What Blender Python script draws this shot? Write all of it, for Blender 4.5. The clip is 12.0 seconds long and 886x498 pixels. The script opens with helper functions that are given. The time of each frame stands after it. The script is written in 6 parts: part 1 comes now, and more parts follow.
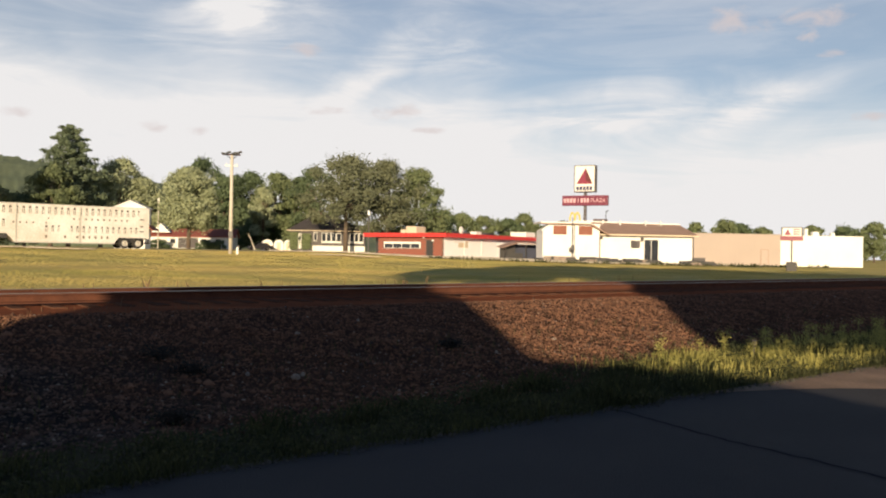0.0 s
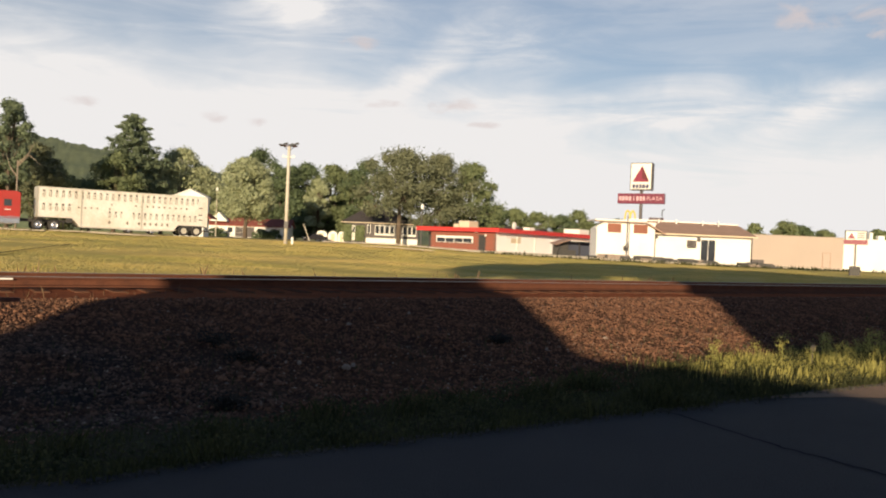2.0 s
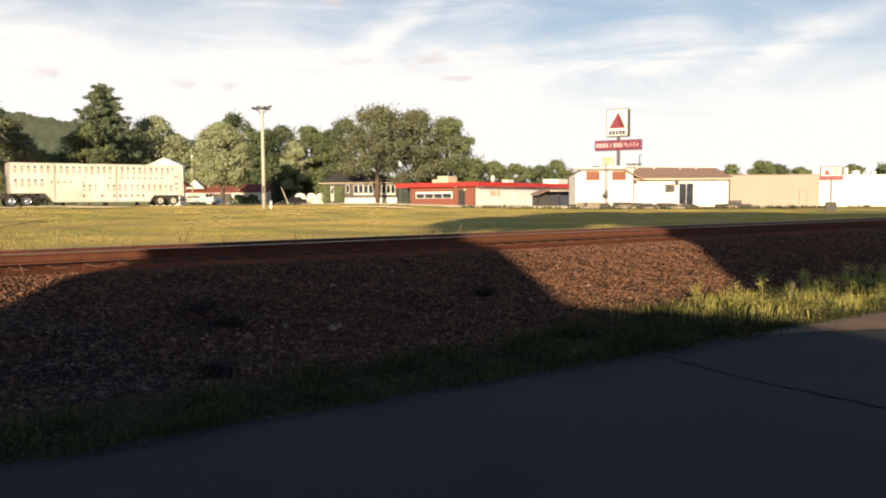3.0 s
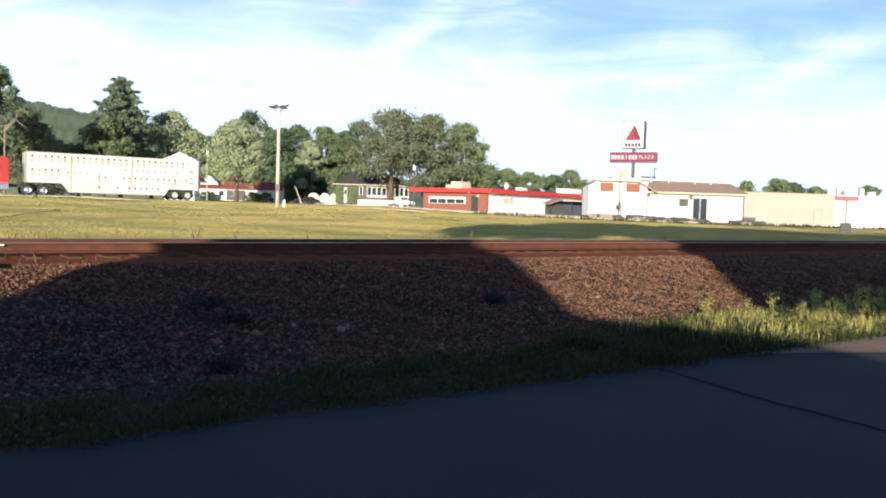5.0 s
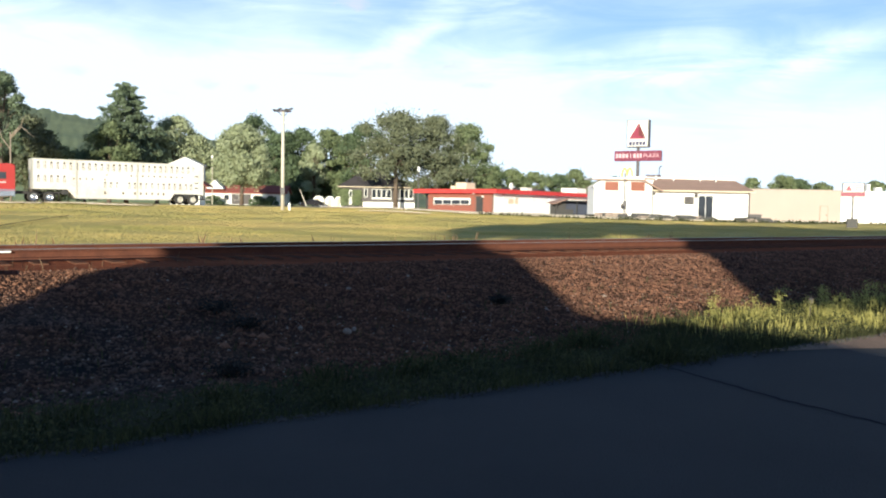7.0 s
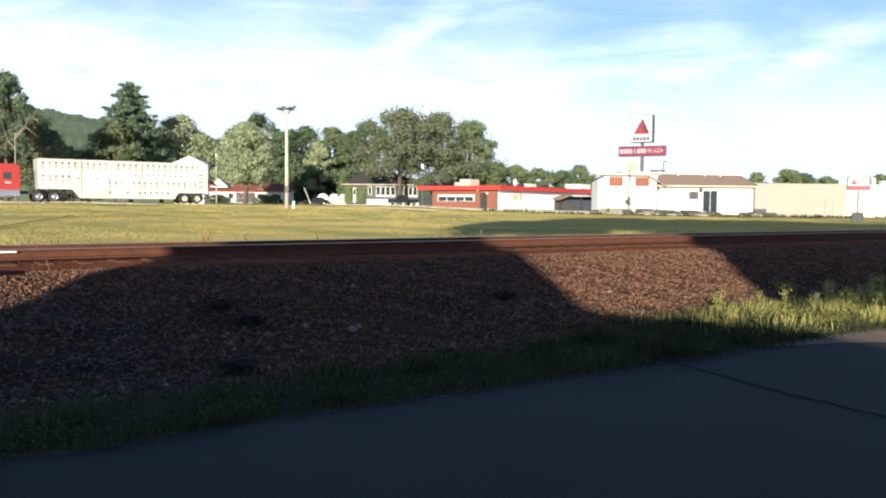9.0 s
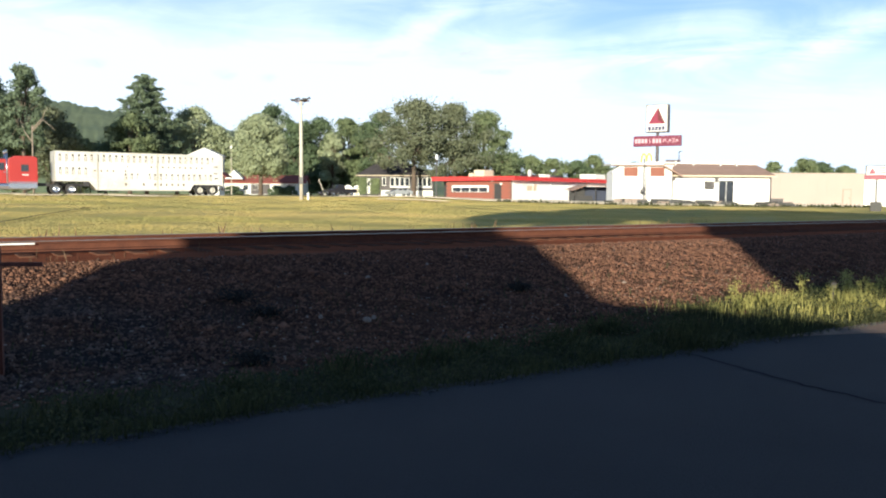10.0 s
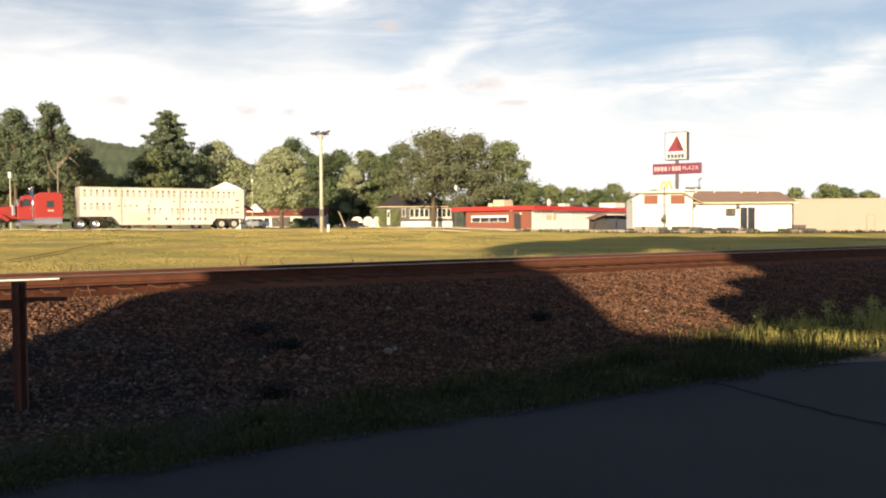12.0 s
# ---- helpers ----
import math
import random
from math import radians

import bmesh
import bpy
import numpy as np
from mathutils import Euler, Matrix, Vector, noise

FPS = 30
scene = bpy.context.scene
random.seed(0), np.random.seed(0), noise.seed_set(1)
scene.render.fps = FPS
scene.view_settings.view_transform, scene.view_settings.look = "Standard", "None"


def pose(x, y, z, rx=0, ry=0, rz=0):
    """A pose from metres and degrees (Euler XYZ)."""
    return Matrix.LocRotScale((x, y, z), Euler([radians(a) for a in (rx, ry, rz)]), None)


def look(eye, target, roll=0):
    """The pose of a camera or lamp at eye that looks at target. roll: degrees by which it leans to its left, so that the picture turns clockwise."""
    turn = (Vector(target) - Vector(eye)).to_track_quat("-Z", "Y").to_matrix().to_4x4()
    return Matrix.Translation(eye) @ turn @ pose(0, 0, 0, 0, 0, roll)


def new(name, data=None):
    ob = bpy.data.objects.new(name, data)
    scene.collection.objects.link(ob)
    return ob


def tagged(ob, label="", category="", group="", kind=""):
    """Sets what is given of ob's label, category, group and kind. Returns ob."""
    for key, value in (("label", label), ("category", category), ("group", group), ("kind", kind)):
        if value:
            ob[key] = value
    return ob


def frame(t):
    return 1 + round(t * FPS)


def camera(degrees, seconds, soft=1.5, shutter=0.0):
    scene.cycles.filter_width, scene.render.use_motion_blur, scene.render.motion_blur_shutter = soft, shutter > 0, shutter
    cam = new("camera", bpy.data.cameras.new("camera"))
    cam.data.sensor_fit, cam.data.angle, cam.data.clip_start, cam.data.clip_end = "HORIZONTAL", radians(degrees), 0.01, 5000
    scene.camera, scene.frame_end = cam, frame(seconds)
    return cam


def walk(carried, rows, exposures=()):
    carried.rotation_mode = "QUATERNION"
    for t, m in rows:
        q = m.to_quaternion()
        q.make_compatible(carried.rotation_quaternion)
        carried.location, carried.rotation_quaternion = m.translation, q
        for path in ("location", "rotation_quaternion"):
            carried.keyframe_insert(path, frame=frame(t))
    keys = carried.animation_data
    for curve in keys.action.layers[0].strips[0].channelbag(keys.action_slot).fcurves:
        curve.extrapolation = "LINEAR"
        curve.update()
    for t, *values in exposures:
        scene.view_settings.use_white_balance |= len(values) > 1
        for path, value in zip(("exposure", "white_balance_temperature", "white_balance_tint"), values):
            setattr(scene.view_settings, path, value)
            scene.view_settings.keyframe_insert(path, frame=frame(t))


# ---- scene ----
# the camera: handheld, standing still at eye height beside the street
cam = camera(57.0, 12.0, soft=2.05)
EYE = Vector((0.0, 0.0, 1.6))


def aim(yaw, pitch, roll):
    a, b = radians(yaw), radians(pitch)
    return look(EYE, EYE + Vector((-math.sin(a) * math.cos(b), math.cos(a) * math.cos(b), math.sin(b))), roll)


TURNS = [
    (0.0, -3.97, 0.23, 0.96), (0.2, -3.46, 0.9, 0.96), (0.5, -2.41, 1.07, 0.28), (0.7, -2.51, 0.14, 1.43),
    (1.0, -1.8, 1.48, 1.02), (1.2, -2.23, 0.25, 2.38), (1.5, -2.02, 0.01, 2.14), (1.7, -1.65, -0.11, 3.11),
    (2.0, -0.31, -0.26, 2.39), (2.2, -0.01, -0.67, 3.12), (2.5, 0.22, -4.38, 1.4), (2.8, 0.28, -3.2, -0.09),
    (3.0, -1.69, -3.32, -0.51), (3.2, -1.36, -4.39, 0.7), (4.0, -1.35, -3.7, 1.4), (4.8, -1.32, -3.12, 1.98),
    (5.0, -0.92, -2.97, 1.74), (5.5, -0.24, -3.38, 1.4), (6.0, -0.09, -3.14, 1.5), (6.5, -0.27, -2.88, 1.38),
    (7.0, -0.53, -2.9, 0.98), (8.0, -0.4, -3.0, 0.72), (9.0, -0.22, -3.12, 0.54), (9.5, 0.17, -3.48, 0.31),
    (10.0, 0.78, -3.77, 0.35), (10.5, 0.0, -2.54, -0.1), (11.0, 0.21, -1.84, -0.26), (11.5, 2.06, -1.62, -0.5),
    (12.0, 2.19, -1.63, -0.38),
]
walk(cam, [(t, aim(*a)) for t, *a in TURNS], exposures=[
    (0.0, 0.43, 6450, 12), (0.5, 0.37, 6450, 12), (1.0, 0.43, 6450, 12), (2.0, 0.44, 6500, 12), (3.2, 0.75, 6600, 11), (4.8, 0.9, 5200, 5),
    (10.3, 0.9, 5200, 5), (11.0, 0.8, 5500, 5), (11.5, 0.75, 6550, 11), (12.0, 0.75, 6550, 11)])

# evening sun low behind the camera, and a sky with thin streaked cloud
SUN = Vector((-0.2, -0.98, 0.0)).normalized() * math.cos(radians(11)) + Vector((0, 0, math.sin(radians(11))))
sun = new("sun", bpy.data.lights.new("sun", "SUN"))
sun.data.energy, sun.data.angle, sun.data.color = 5.0, radians(0.6), (1.0, 0.795, 0.505)
sun.matrix_world = look(SUN * 60, (0, 0, 0))


def make_sky():
    world = bpy.data.worlds.new("sky")
    scene.world = world
    world.use_nodes = True
    n, l = world.node_tree.nodes, world.node_tree.links
    bg = n["Background"]
    sky = n.new("ShaderNodeTexSky")
    sky.sky_type, sky.sun_disc = "NISHITA", False
    sky.sun_elevation, sky.sun_rotation = radians(11), math.pi + 0.2
    sky.air_density, sky.dust_density, sky.ozone_density = 1.0, 0.1, 1.8

    def maths(op, a, b=0.0, clamp=False):
        m = n.new("ShaderNodeMath")
        m.operation, m.use_clamp = op, clamp
        for i, v in enumerate((a, b)):
            if isinstance(v, float):
                m.inputs[i].default_value = v
            else:
                l.new(v, m.inputs[i])
        return m.outputs[0]

    def ramp(src, a, b, lo=0.0, hi=1.0):
        r = n.new("ShaderNodeMapRange")
        r.inputs["From Min"].default_value, r.inputs["From Max"].default_value = a, b
        r.inputs["To Min"].default_value, r.inputs["To Max"].default_value = lo, hi
        r.interpolation_type = "SMOOTHSTEP"
        l.new(src, r.inputs["Value"])
        return r.outputs[0]

    co = n.new("ShaderNodeTexCoord")
    sep = n.new("ShaderNodeSeparateXYZ")
    l.new(co.outputs["Generated"], sep.inputs[0])
    bearing = maths("ARCTAN2", sep.outputs["X"], sep.outputs["Y"])
    height = maths("ARCSINE", sep.outputs["Z"])
    both = n.new("ShaderNodeCombineXYZ")
    l.new(bearing, both.inputs["X"])
    l.new(height, both.inputs["Y"])

    def cloud_noise(scale, turn, stretch, detail, rough, distort=0.5):
        m = n.new("ShaderNodeMapping")
        m.inputs["Rotation"].default_value = (0, 0, radians(turn))
        m.inputs["Scale"].default_value = stretch
        l.new(both.outputs[0], m.inputs[0])
        t = n.new("ShaderNodeTexNoise")
        t.inputs["Scale"].default_value, t.inputs["Detail"].default_value = scale, detail
        t.inputs["Roughness"].default_value, t.inputs["Distortion"].default_value = rough, distort
        l.new(m.outputs[0], t.inputs["Vector"])
        return t.outputs["Fac"]

    # a white veil low down whose upper edge wanders, combed cirrus above it
    warp_u = maths("MULTIPLY", maths("SUBTRACT", cloud_noise(7.0, 12, (1, 1.6, 1), 4, 0.55), 0.5), 0.075)
    warp_v = maths("MULTIPLY", maths("SUBTRACT", cloud_noise(9.0, -35, (1, 1.8, 1), 4, 0.55), 0.5), 0.05)
    wu, wv = maths("ADD", bearing, warp_u), maths("ADD", height, warp_v)
    edge = maths("ADD", maths("MULTIPLY", wu, 0.0), 0.240)
    for start, wide, slope in ((-0.47, 0.14, -0.12), (-0.18, 0.07, -0.27), (0.10, 0.07, -0.54), (0.17, 0.18, -0.08), (0.35, 0.13, 0.09)):
        span = maths("MINIMUM", maths("MAXIMUM", maths("SUBTRACT", wu, start), 0.0), wide)
        edge = maths("ADD", edge, maths("MULTIPLY", span, slope))
    veil = ramp(maths("SUBTRACT", wv, edge), 0.03, -0.085)
    broad = ramp(cloud_noise(3.2, -20, (0.8, 2.0, 1), 5, 0.5), 0.36, 0.70)
    streak = ramp(cloud_noise(8.0, 24, (0.5, 2.6, 1), 8, 0.62, 0.8), 0.34, 0.72)
    high = ramp(height, 0.5, 0.32, 0.0, 1.0)
    cover = maths("ADD", maths("MULTIPLY", broad, 0.14), maths("MULTIPLY", streak, 0.2))
    cover = maths("MULTIPLY", maths("ADD", cover, 0.23), high)
    comb = maths("ADD", maths("MULTIPLY", streak, 0.75), 0.25)
    for u, v, ru, rv, lean, amount in ((-0.183, 0.281, 0.08, 0.04, -10, 0.6), (-0.146, 0.270, 0.14, 0.07, -15, 0.4), (-0.22, 0.245, 0.09, 0.05, 0, 0.3),
                                       (-0.01, 0.224, 0.13, 0.028, 32, 0.45), (0.088, 0.222, 0.10, 0.06, 20, 0.35), (0.278, 0.172, 0.12, 0.055, 10, 0.5),
                                       (0.219, 0.166, 0.15, 0.025, 0, 0.3), (0.446, 0.176, 0.11, 0.033, 22, 0.5), (0.399, 0.16, 0.11, 0.05, 20, 0.35), (0.06, 0.291, 0.06, 0.09, 40, 0.2)):
        du, dv = maths("SUBTRACT", wu, u), maths("SUBTRACT", wv, v)
        c, sn = math.cos(radians(lean)), math.sin(radians(lean))
        a = maths("DIVIDE", maths("ADD", maths("MULTIPLY", du, c), maths("MULTIPLY", dv, sn)), ru)
        b = maths("DIVIDE", maths("SUBTRACT", maths("MULTIPLY", dv, c), maths("MULTIPLY", du, sn)), rv)
        near = maths("SUBTRACT", 1.0, maths("ADD", maths("MULTIPLY", a, a), maths("MULTIPLY", b, b)), True)
        wisp = maths("MULTIPLY", maths("MULTIPLY", near, near), comb)
        cover = maths("ADD", cover, maths("MULTIPLY", wisp, amount * 1.25))
    veil = maths("MULTIPLY", veil, maths("ADD", maths("MULTIPLY", streak, 0.2), 0.72))
    cover = maths("ADD", cover, veil, True)
    white = n.new("ShaderNodeMix")
    white.data_type = "RGBA"
    l.new(cover, white.inputs["Factor"])
    blue = n.new("ShaderNodeMix")
    blue.data_type, blue.blend_type = "RGBA", "MULTIPLY"
    blue.inputs["Factor"].default_value = 1.0
    l.new(sky.outputs[0], blue.inputs["A"])
    blue.inputs["B"].default_value = (1.12, 1.24, 1.38, 1)
    l.new(blue.outputs["Result"], white.inputs["A"])
    white.inputs["B"].default_value = (CLOUD, CLOUD * 0.985, CLOUD * 0.96, 1)
    # a few small low puffs, greyer than the veil
    rough_edge = cloud_noise(26.0, 0, (1, 2.0, 1), 5, 0.6)
    puffs = None
    for u, v, ru, rv in ((0.405, 0.268, 0.04, 0.018), (0.439, 0.260, 0.022, 0.014), (0.491, 0.265, 0.046, 0.016), (0.488, 0.246, 0.016, 0.009), (0.512, 0.224, 0.017, 0.006), (0.551, 0.154, 0.026, 0.007),
                         (0.015, 0.169, 0.037, 0.013), (0.046, 0.148, 0.024, 0.005), (-0.077, 0.168, 0.038, 0.006), (-0.273, 0.140, 0.019, 0.009), (-0.227, 0.137, 0.018, 0.007), (-0.101, 0.237, 0.032, 0.01), (-0.422, 0.144, 0.03, 0.007)):
        du = maths("POWER", maths("DIVIDE", maths("SUBTRACT", bearing, u), ru), 2.0)
        dv = maths("POWER", maths("DIVIDE", maths("SUBTRACT", height, v), rv), 2.0)
        d = maths("ADD", maths("ADD", du, dv), maths("MULTIPLY", rough_edge, 3.4))
        one = ramp(d, 2.5, 1.0)
        puffs = one if puffs is None else maths("MAXIMUM", puffs, one)
    puff = n.new("ShaderNodeMix")
    puff.data_type = "RGBA"
    l.new(maths("MULTIPLY", puffs, 0.75), puff.inputs["Factor"])
    l.new(white.outputs["Result"], puff.inputs["A"])
    puff.inputs["B"].default_value = (CLOUD * 0.80, CLOUD * 0.70, CLOUD * 0.67, 1)
    l.new(puff.outputs["Result"], bg.inputs[0])
    bg.inputs[1].default_value = 0.05


CLOUD = 12.6
make_sky()


# ---- materials ----
def mat(name, colour, other=None, scale=3.0, fine=40.0, rough=0.8, bump=0.15, metal=0.0, amount=0.5, per_piece=0.0, stretch=(1, 1, 1), spec=0.5, through_light=0.0):
    m = bpy.data.materials.new(name)
    m.use_nodes = True
    n, l = m.node_tree.nodes, m.node_tree.links
    b = n["Principled BSDF"]
    b.inputs["Roughness"].default_value, b.inputs["Metallic"].default_value = rough, metal
    b.inputs["Specular IOR Level"].default_value = spec
    other = other or tuple(c * 0.7 for c in colour)
    co = n.new("ShaderNodeTexCoord")
    mp = n.new("ShaderNodeMapping")
    mp.inputs["Scale"].default_value = stretch
    l.new(co.outputs["Object"], mp.inputs[0])
    big, small = n.new("ShaderNodeTexNoise"), n.new("ShaderNodeTexNoise")
    for t, s, d in ((big, scale, 5), (small, fine, 3)):
        t.inputs["Scale"].default_value, t.inputs["Detail"].default_value = s, d
        l.new(mp.outputs[0], t.inputs["Vector"])
    mixer = n.new("ShaderNodeMath")
    mixer.operation = "MULTIPLY_ADD"
    l.new(big.outputs["Fac"], mixer.inputs[0])
    mixer.inputs[1].default_value = 0.6
    half = n.new("ShaderNodeMath")
    half.operation = "MULTIPLY"
    l.new(small.outputs["Fac"], half.inputs[0])
    half.inputs[1].default_value = 0.4
    l.new(half.outputs[0], mixer.inputs[2])
    r = n.new("ShaderNodeMapRange")
    r.inputs["From Min"].default_value, r.inputs["From Max"].default_value = 0.5 - 0.2 / max(amount, 0.05) * 0.5, 0.5 + 0.2 / max(amount, 0.05) * 0.5
    l.new(mixer.outputs[0], r.inputs["Value"])
    mix = n.new("ShaderNodeMix")
    mix.data_type = "RGBA"
    mix.inputs["A"].default_value, mix.inputs["B"].default_value = (*colour, 1), (*other, 1)
    fac = r.outputs[0]
    if per_piece:
        geo = n.new("ShaderNodeNewGeometry")
        add = n.new("ShaderNodeMath")
        add.operation, add.use_clamp = "MULTIPLY_ADD", True
        off = n.new("ShaderNodeMath")
        off.operation = "SUBTRACT"
        off.inputs[1].default_value = 0.5
        l.new(geo.outputs["Random Per Island"], off.inputs[0])
        l.new(off.outputs[0], add.inputs[0])
        add.inputs[1].default_value = per_piece
        l.new(fac, add.inputs[2])
        fac = add.outputs[0]
    l.new(fac, mix.inputs["Factor"])
    l.new(mix.outputs["Result"], b.inputs["Base Color"])
    if bump:
        bp = n.new("ShaderNodeBump")
        bp.inputs["Strength"].default_value, bp.inputs["Distance"].default_value = bump, 0.05
        l.new(small.outputs["Fac"], bp.inputs["Height"])
        l.new(bp.outputs[0], b.inputs["Normal"])
    if through_light:
        tr = n.new("ShaderNodeBsdfTranslucent")
        l.new(mix.outputs["Result"], tr.inputs["Color"])
        ms = n.new("ShaderNodeMixShader")
        ms.inputs[0].default_value = through_light
        l.new(b.outputs[0], ms.inputs[1])
        l.new(tr.outputs[0], ms.inputs[2])
        l.new(ms.outputs[0], n["Material Output"].inputs["Surface"])
    return m


ASPHALT = mat("worn asphalt", (0.056, 0.0535, 0.057), (0.039, 0.0378, 0.042), 0.6, 60, 0.95, 0.35, amount=0.5, spec=0.15)
CRUMB = mat("broken asphalt", (0.10, 0.094, 0.092), (0.07, 0.066, 0.066), 3, 30, 0.95, 0.2, per_piece=0.8, spec=0.1)
TAR = mat("crack filler", (0.034, 0.034, 0.043), None, 4, 40, 1.0, spec=0.0)
SOIL = mat("verge soil", (0.06, 0.045, 0.028), (0.03, 0.036, 0.014), 1.5, 25, 0.95, 0.5, spec=0.1)
SCREE = mat("ballast dust", (0.105, 0.062, 0.043), (0.056, 0.035, 0.028), 0.8, 18, 1.0, 0.8, amount=0.7, spec=0.0)
STONE = mat("crushed stone", (0.265, 0.136, 0.086), (0.066, 0.039, 0.03), 6, 30, 1.0, 0.3, amount=0.4, per_piece=0.9, spec=0.05)


def shaded_spill(m, tint):
    """Grey gravel and cool shade painted at the bank's foot: turns the colour to tint."""
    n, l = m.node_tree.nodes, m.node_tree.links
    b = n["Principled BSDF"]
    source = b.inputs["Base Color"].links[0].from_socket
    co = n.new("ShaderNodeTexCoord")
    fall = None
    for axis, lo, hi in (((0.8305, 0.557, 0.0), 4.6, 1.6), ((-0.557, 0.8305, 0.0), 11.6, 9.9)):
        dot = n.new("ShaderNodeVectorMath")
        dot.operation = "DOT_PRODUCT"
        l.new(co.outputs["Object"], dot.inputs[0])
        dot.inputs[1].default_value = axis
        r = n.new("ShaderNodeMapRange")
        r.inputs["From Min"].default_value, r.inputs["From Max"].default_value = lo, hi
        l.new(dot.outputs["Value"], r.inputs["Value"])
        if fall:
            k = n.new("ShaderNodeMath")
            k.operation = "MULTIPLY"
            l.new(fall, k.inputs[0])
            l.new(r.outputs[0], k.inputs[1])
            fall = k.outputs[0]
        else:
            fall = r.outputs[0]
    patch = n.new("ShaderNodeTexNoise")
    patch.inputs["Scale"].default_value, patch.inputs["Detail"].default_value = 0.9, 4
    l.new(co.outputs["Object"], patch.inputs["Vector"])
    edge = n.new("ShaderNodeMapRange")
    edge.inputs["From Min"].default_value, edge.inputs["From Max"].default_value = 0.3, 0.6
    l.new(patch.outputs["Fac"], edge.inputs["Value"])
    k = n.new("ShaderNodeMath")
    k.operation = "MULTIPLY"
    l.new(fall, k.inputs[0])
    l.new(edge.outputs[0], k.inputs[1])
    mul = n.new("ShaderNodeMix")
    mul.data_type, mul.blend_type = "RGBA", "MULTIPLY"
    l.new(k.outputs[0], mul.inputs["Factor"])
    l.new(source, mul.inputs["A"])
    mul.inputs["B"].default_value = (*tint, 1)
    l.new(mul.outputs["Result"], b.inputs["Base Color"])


# blue-grey of the shaded foot put into the stones, over its grey gravel
shaded_spill(STONE, (0.66, 0.92, 1.2))
shaded_spill(SCREE, (0.55, 0.8, 1.0))
PALE = mat("pale stone", (0.34, 0.28, 0.235), (0.2, 0.155, 0.125), 6, 30, 0.9, 0.3)
RUST_BED = mat("rusty ballast", (0.32, 0.112, 0.055), (0.15, 0.056, 0.033), 1.2, 22, 1.0, 0.4, amount=0.6, stretch=(0.35, 1, 1), spec=0.0)
FIELD = mat("mown meadow", (0.60, 0.46, 0.165), (0.39, 0.345, 0.11), 0.22, 1.3, 0.95, 0.25, amount=0.8, stretch=(0.3, 1, 1), spec=0.05)
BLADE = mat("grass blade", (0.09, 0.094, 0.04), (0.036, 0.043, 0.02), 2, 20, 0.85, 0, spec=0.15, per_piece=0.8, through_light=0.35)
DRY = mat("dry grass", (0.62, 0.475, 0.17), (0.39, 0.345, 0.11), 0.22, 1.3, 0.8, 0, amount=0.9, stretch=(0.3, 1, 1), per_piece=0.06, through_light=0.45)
# weed colour raised to carry the sunlight on the verge's right end
WEED_LIT = mat("sun-brightened weed", (0.47, 0.42, 0.12), (0.26, 0.255, 0.07), 2, 20, 0.7, 0, per_piece=0.8, through_light=0.35)
WEED_DRY = mat("dry weed", (0.19, 0.12, 0.06), (0.1, 0.065, 0.035), 2, 20, 0.8, 0, per_piece=0.6)
STEEL = mat("rusty rail", (0.15, 0.06, 0.036), (0.08, 0.035, 0.025), 3, 30, 0.9, 0.1, spec=0.1)
POLISHED = mat("polished rail head", (0.34, 0.32, 0.3), (0.24, 0.22, 0.2), 2, 20, 0.4, 0, 0.9, amount=0.2)
TIE = mat("weathered sleeper timber", (0.16, 0.075, 0.048), (0.09, 0.045, 0.03), 3, 30, 1.0, 0.4, spec=0.05)
RUST = mat("rusty steel", (0.15, 0.052, 0.034), (0.07, 0.028, 0.02), 6, 40, 0.85, 0.4)
ROAD = mat("pale concrete highway", (0.33, 0.3, 0.26), (0.25, 0.23, 0.2), 0.4, 20, 0.9, 0.2)
GRAVEL = mat("pale gravel", (0.72, 0.63, 0.5), (0.55, 0.48, 0.37), 0.3, 6, 0.95, 0.4, amount=0.7)
ALU = mat("pale aluminium", (0.78, 0.765, 0.73), (0.56, 0.5, 0.42), 0.5, 7, 0.6, 0.05, 0.1, amount=0.65)
ALU_RIB = mat("polished aluminium", (0.62, 0.59, 0.52), (0.5, 0.46, 0.38), 1.5, 9, 0.4, 0.0, 0.4)
HOLE = mat("dark slot", (0.07, 0.058, 0.045), (0.04, 0.034, 0.028), 2, 20, 0.9, 0)
LOUVRE = mat("dusty louvre", (0.22, 0.18, 0.13), (0.12, 0.1, 0.075), 3, 20, 0.8, 0)
RED = mat("red paint", (0.40, 0.045, 0.036), (0.33, 0.032, 0.028), 1.5, 20, 0.35, 0.02, amount=0.3)
RED_DULL = mat("faded red metal", (0.62, 0.05, 0.04), (0.5, 0.03, 0.03), 0.6, 15, 0.6, 0.03, amount=0.4)
CHROME = mat("chrome", (0.75, 0.75, 0.76), (0.6, 0.6, 0.62), 3, 20, 0.2, 0, 0.95, amount=0.2)
RUBBER = mat("tyre rubber", (0.025, 0.024, 0.024), (0.04, 0.036, 0.03), 3, 30, 0.9, 0.2)
BLACK = mat("black metal", (0.03, 0.03, 0.032), (0.05, 0.045, 0.04), 3, 30, 0.6, 0.05)
GLASS = mat("dark glass", (0.03, 0.035, 0.04), (0.02, 0.02, 0.025), 1, 5, 0.08, 0, 0.0, spec=0.8)
WHITE = mat("white paint", (0.82, 0.81, 0.78), (0.7, 0.68, 0.63), 0.7, 12, 0.7, 0.05, amount=0.35)
SIDING = mat("white siding", (0.84, 0.83, 0.81), (0.74, 0.72, 0.68), 0.35, 8, 0.75, 0.08, amount=0.4)
BEIGE = mat("beige metal cladding", (0.43, 0.355, 0.305), (0.375, 0.31, 0.27), 0.3, 8, 0.7, 0.05, amount=0.4)
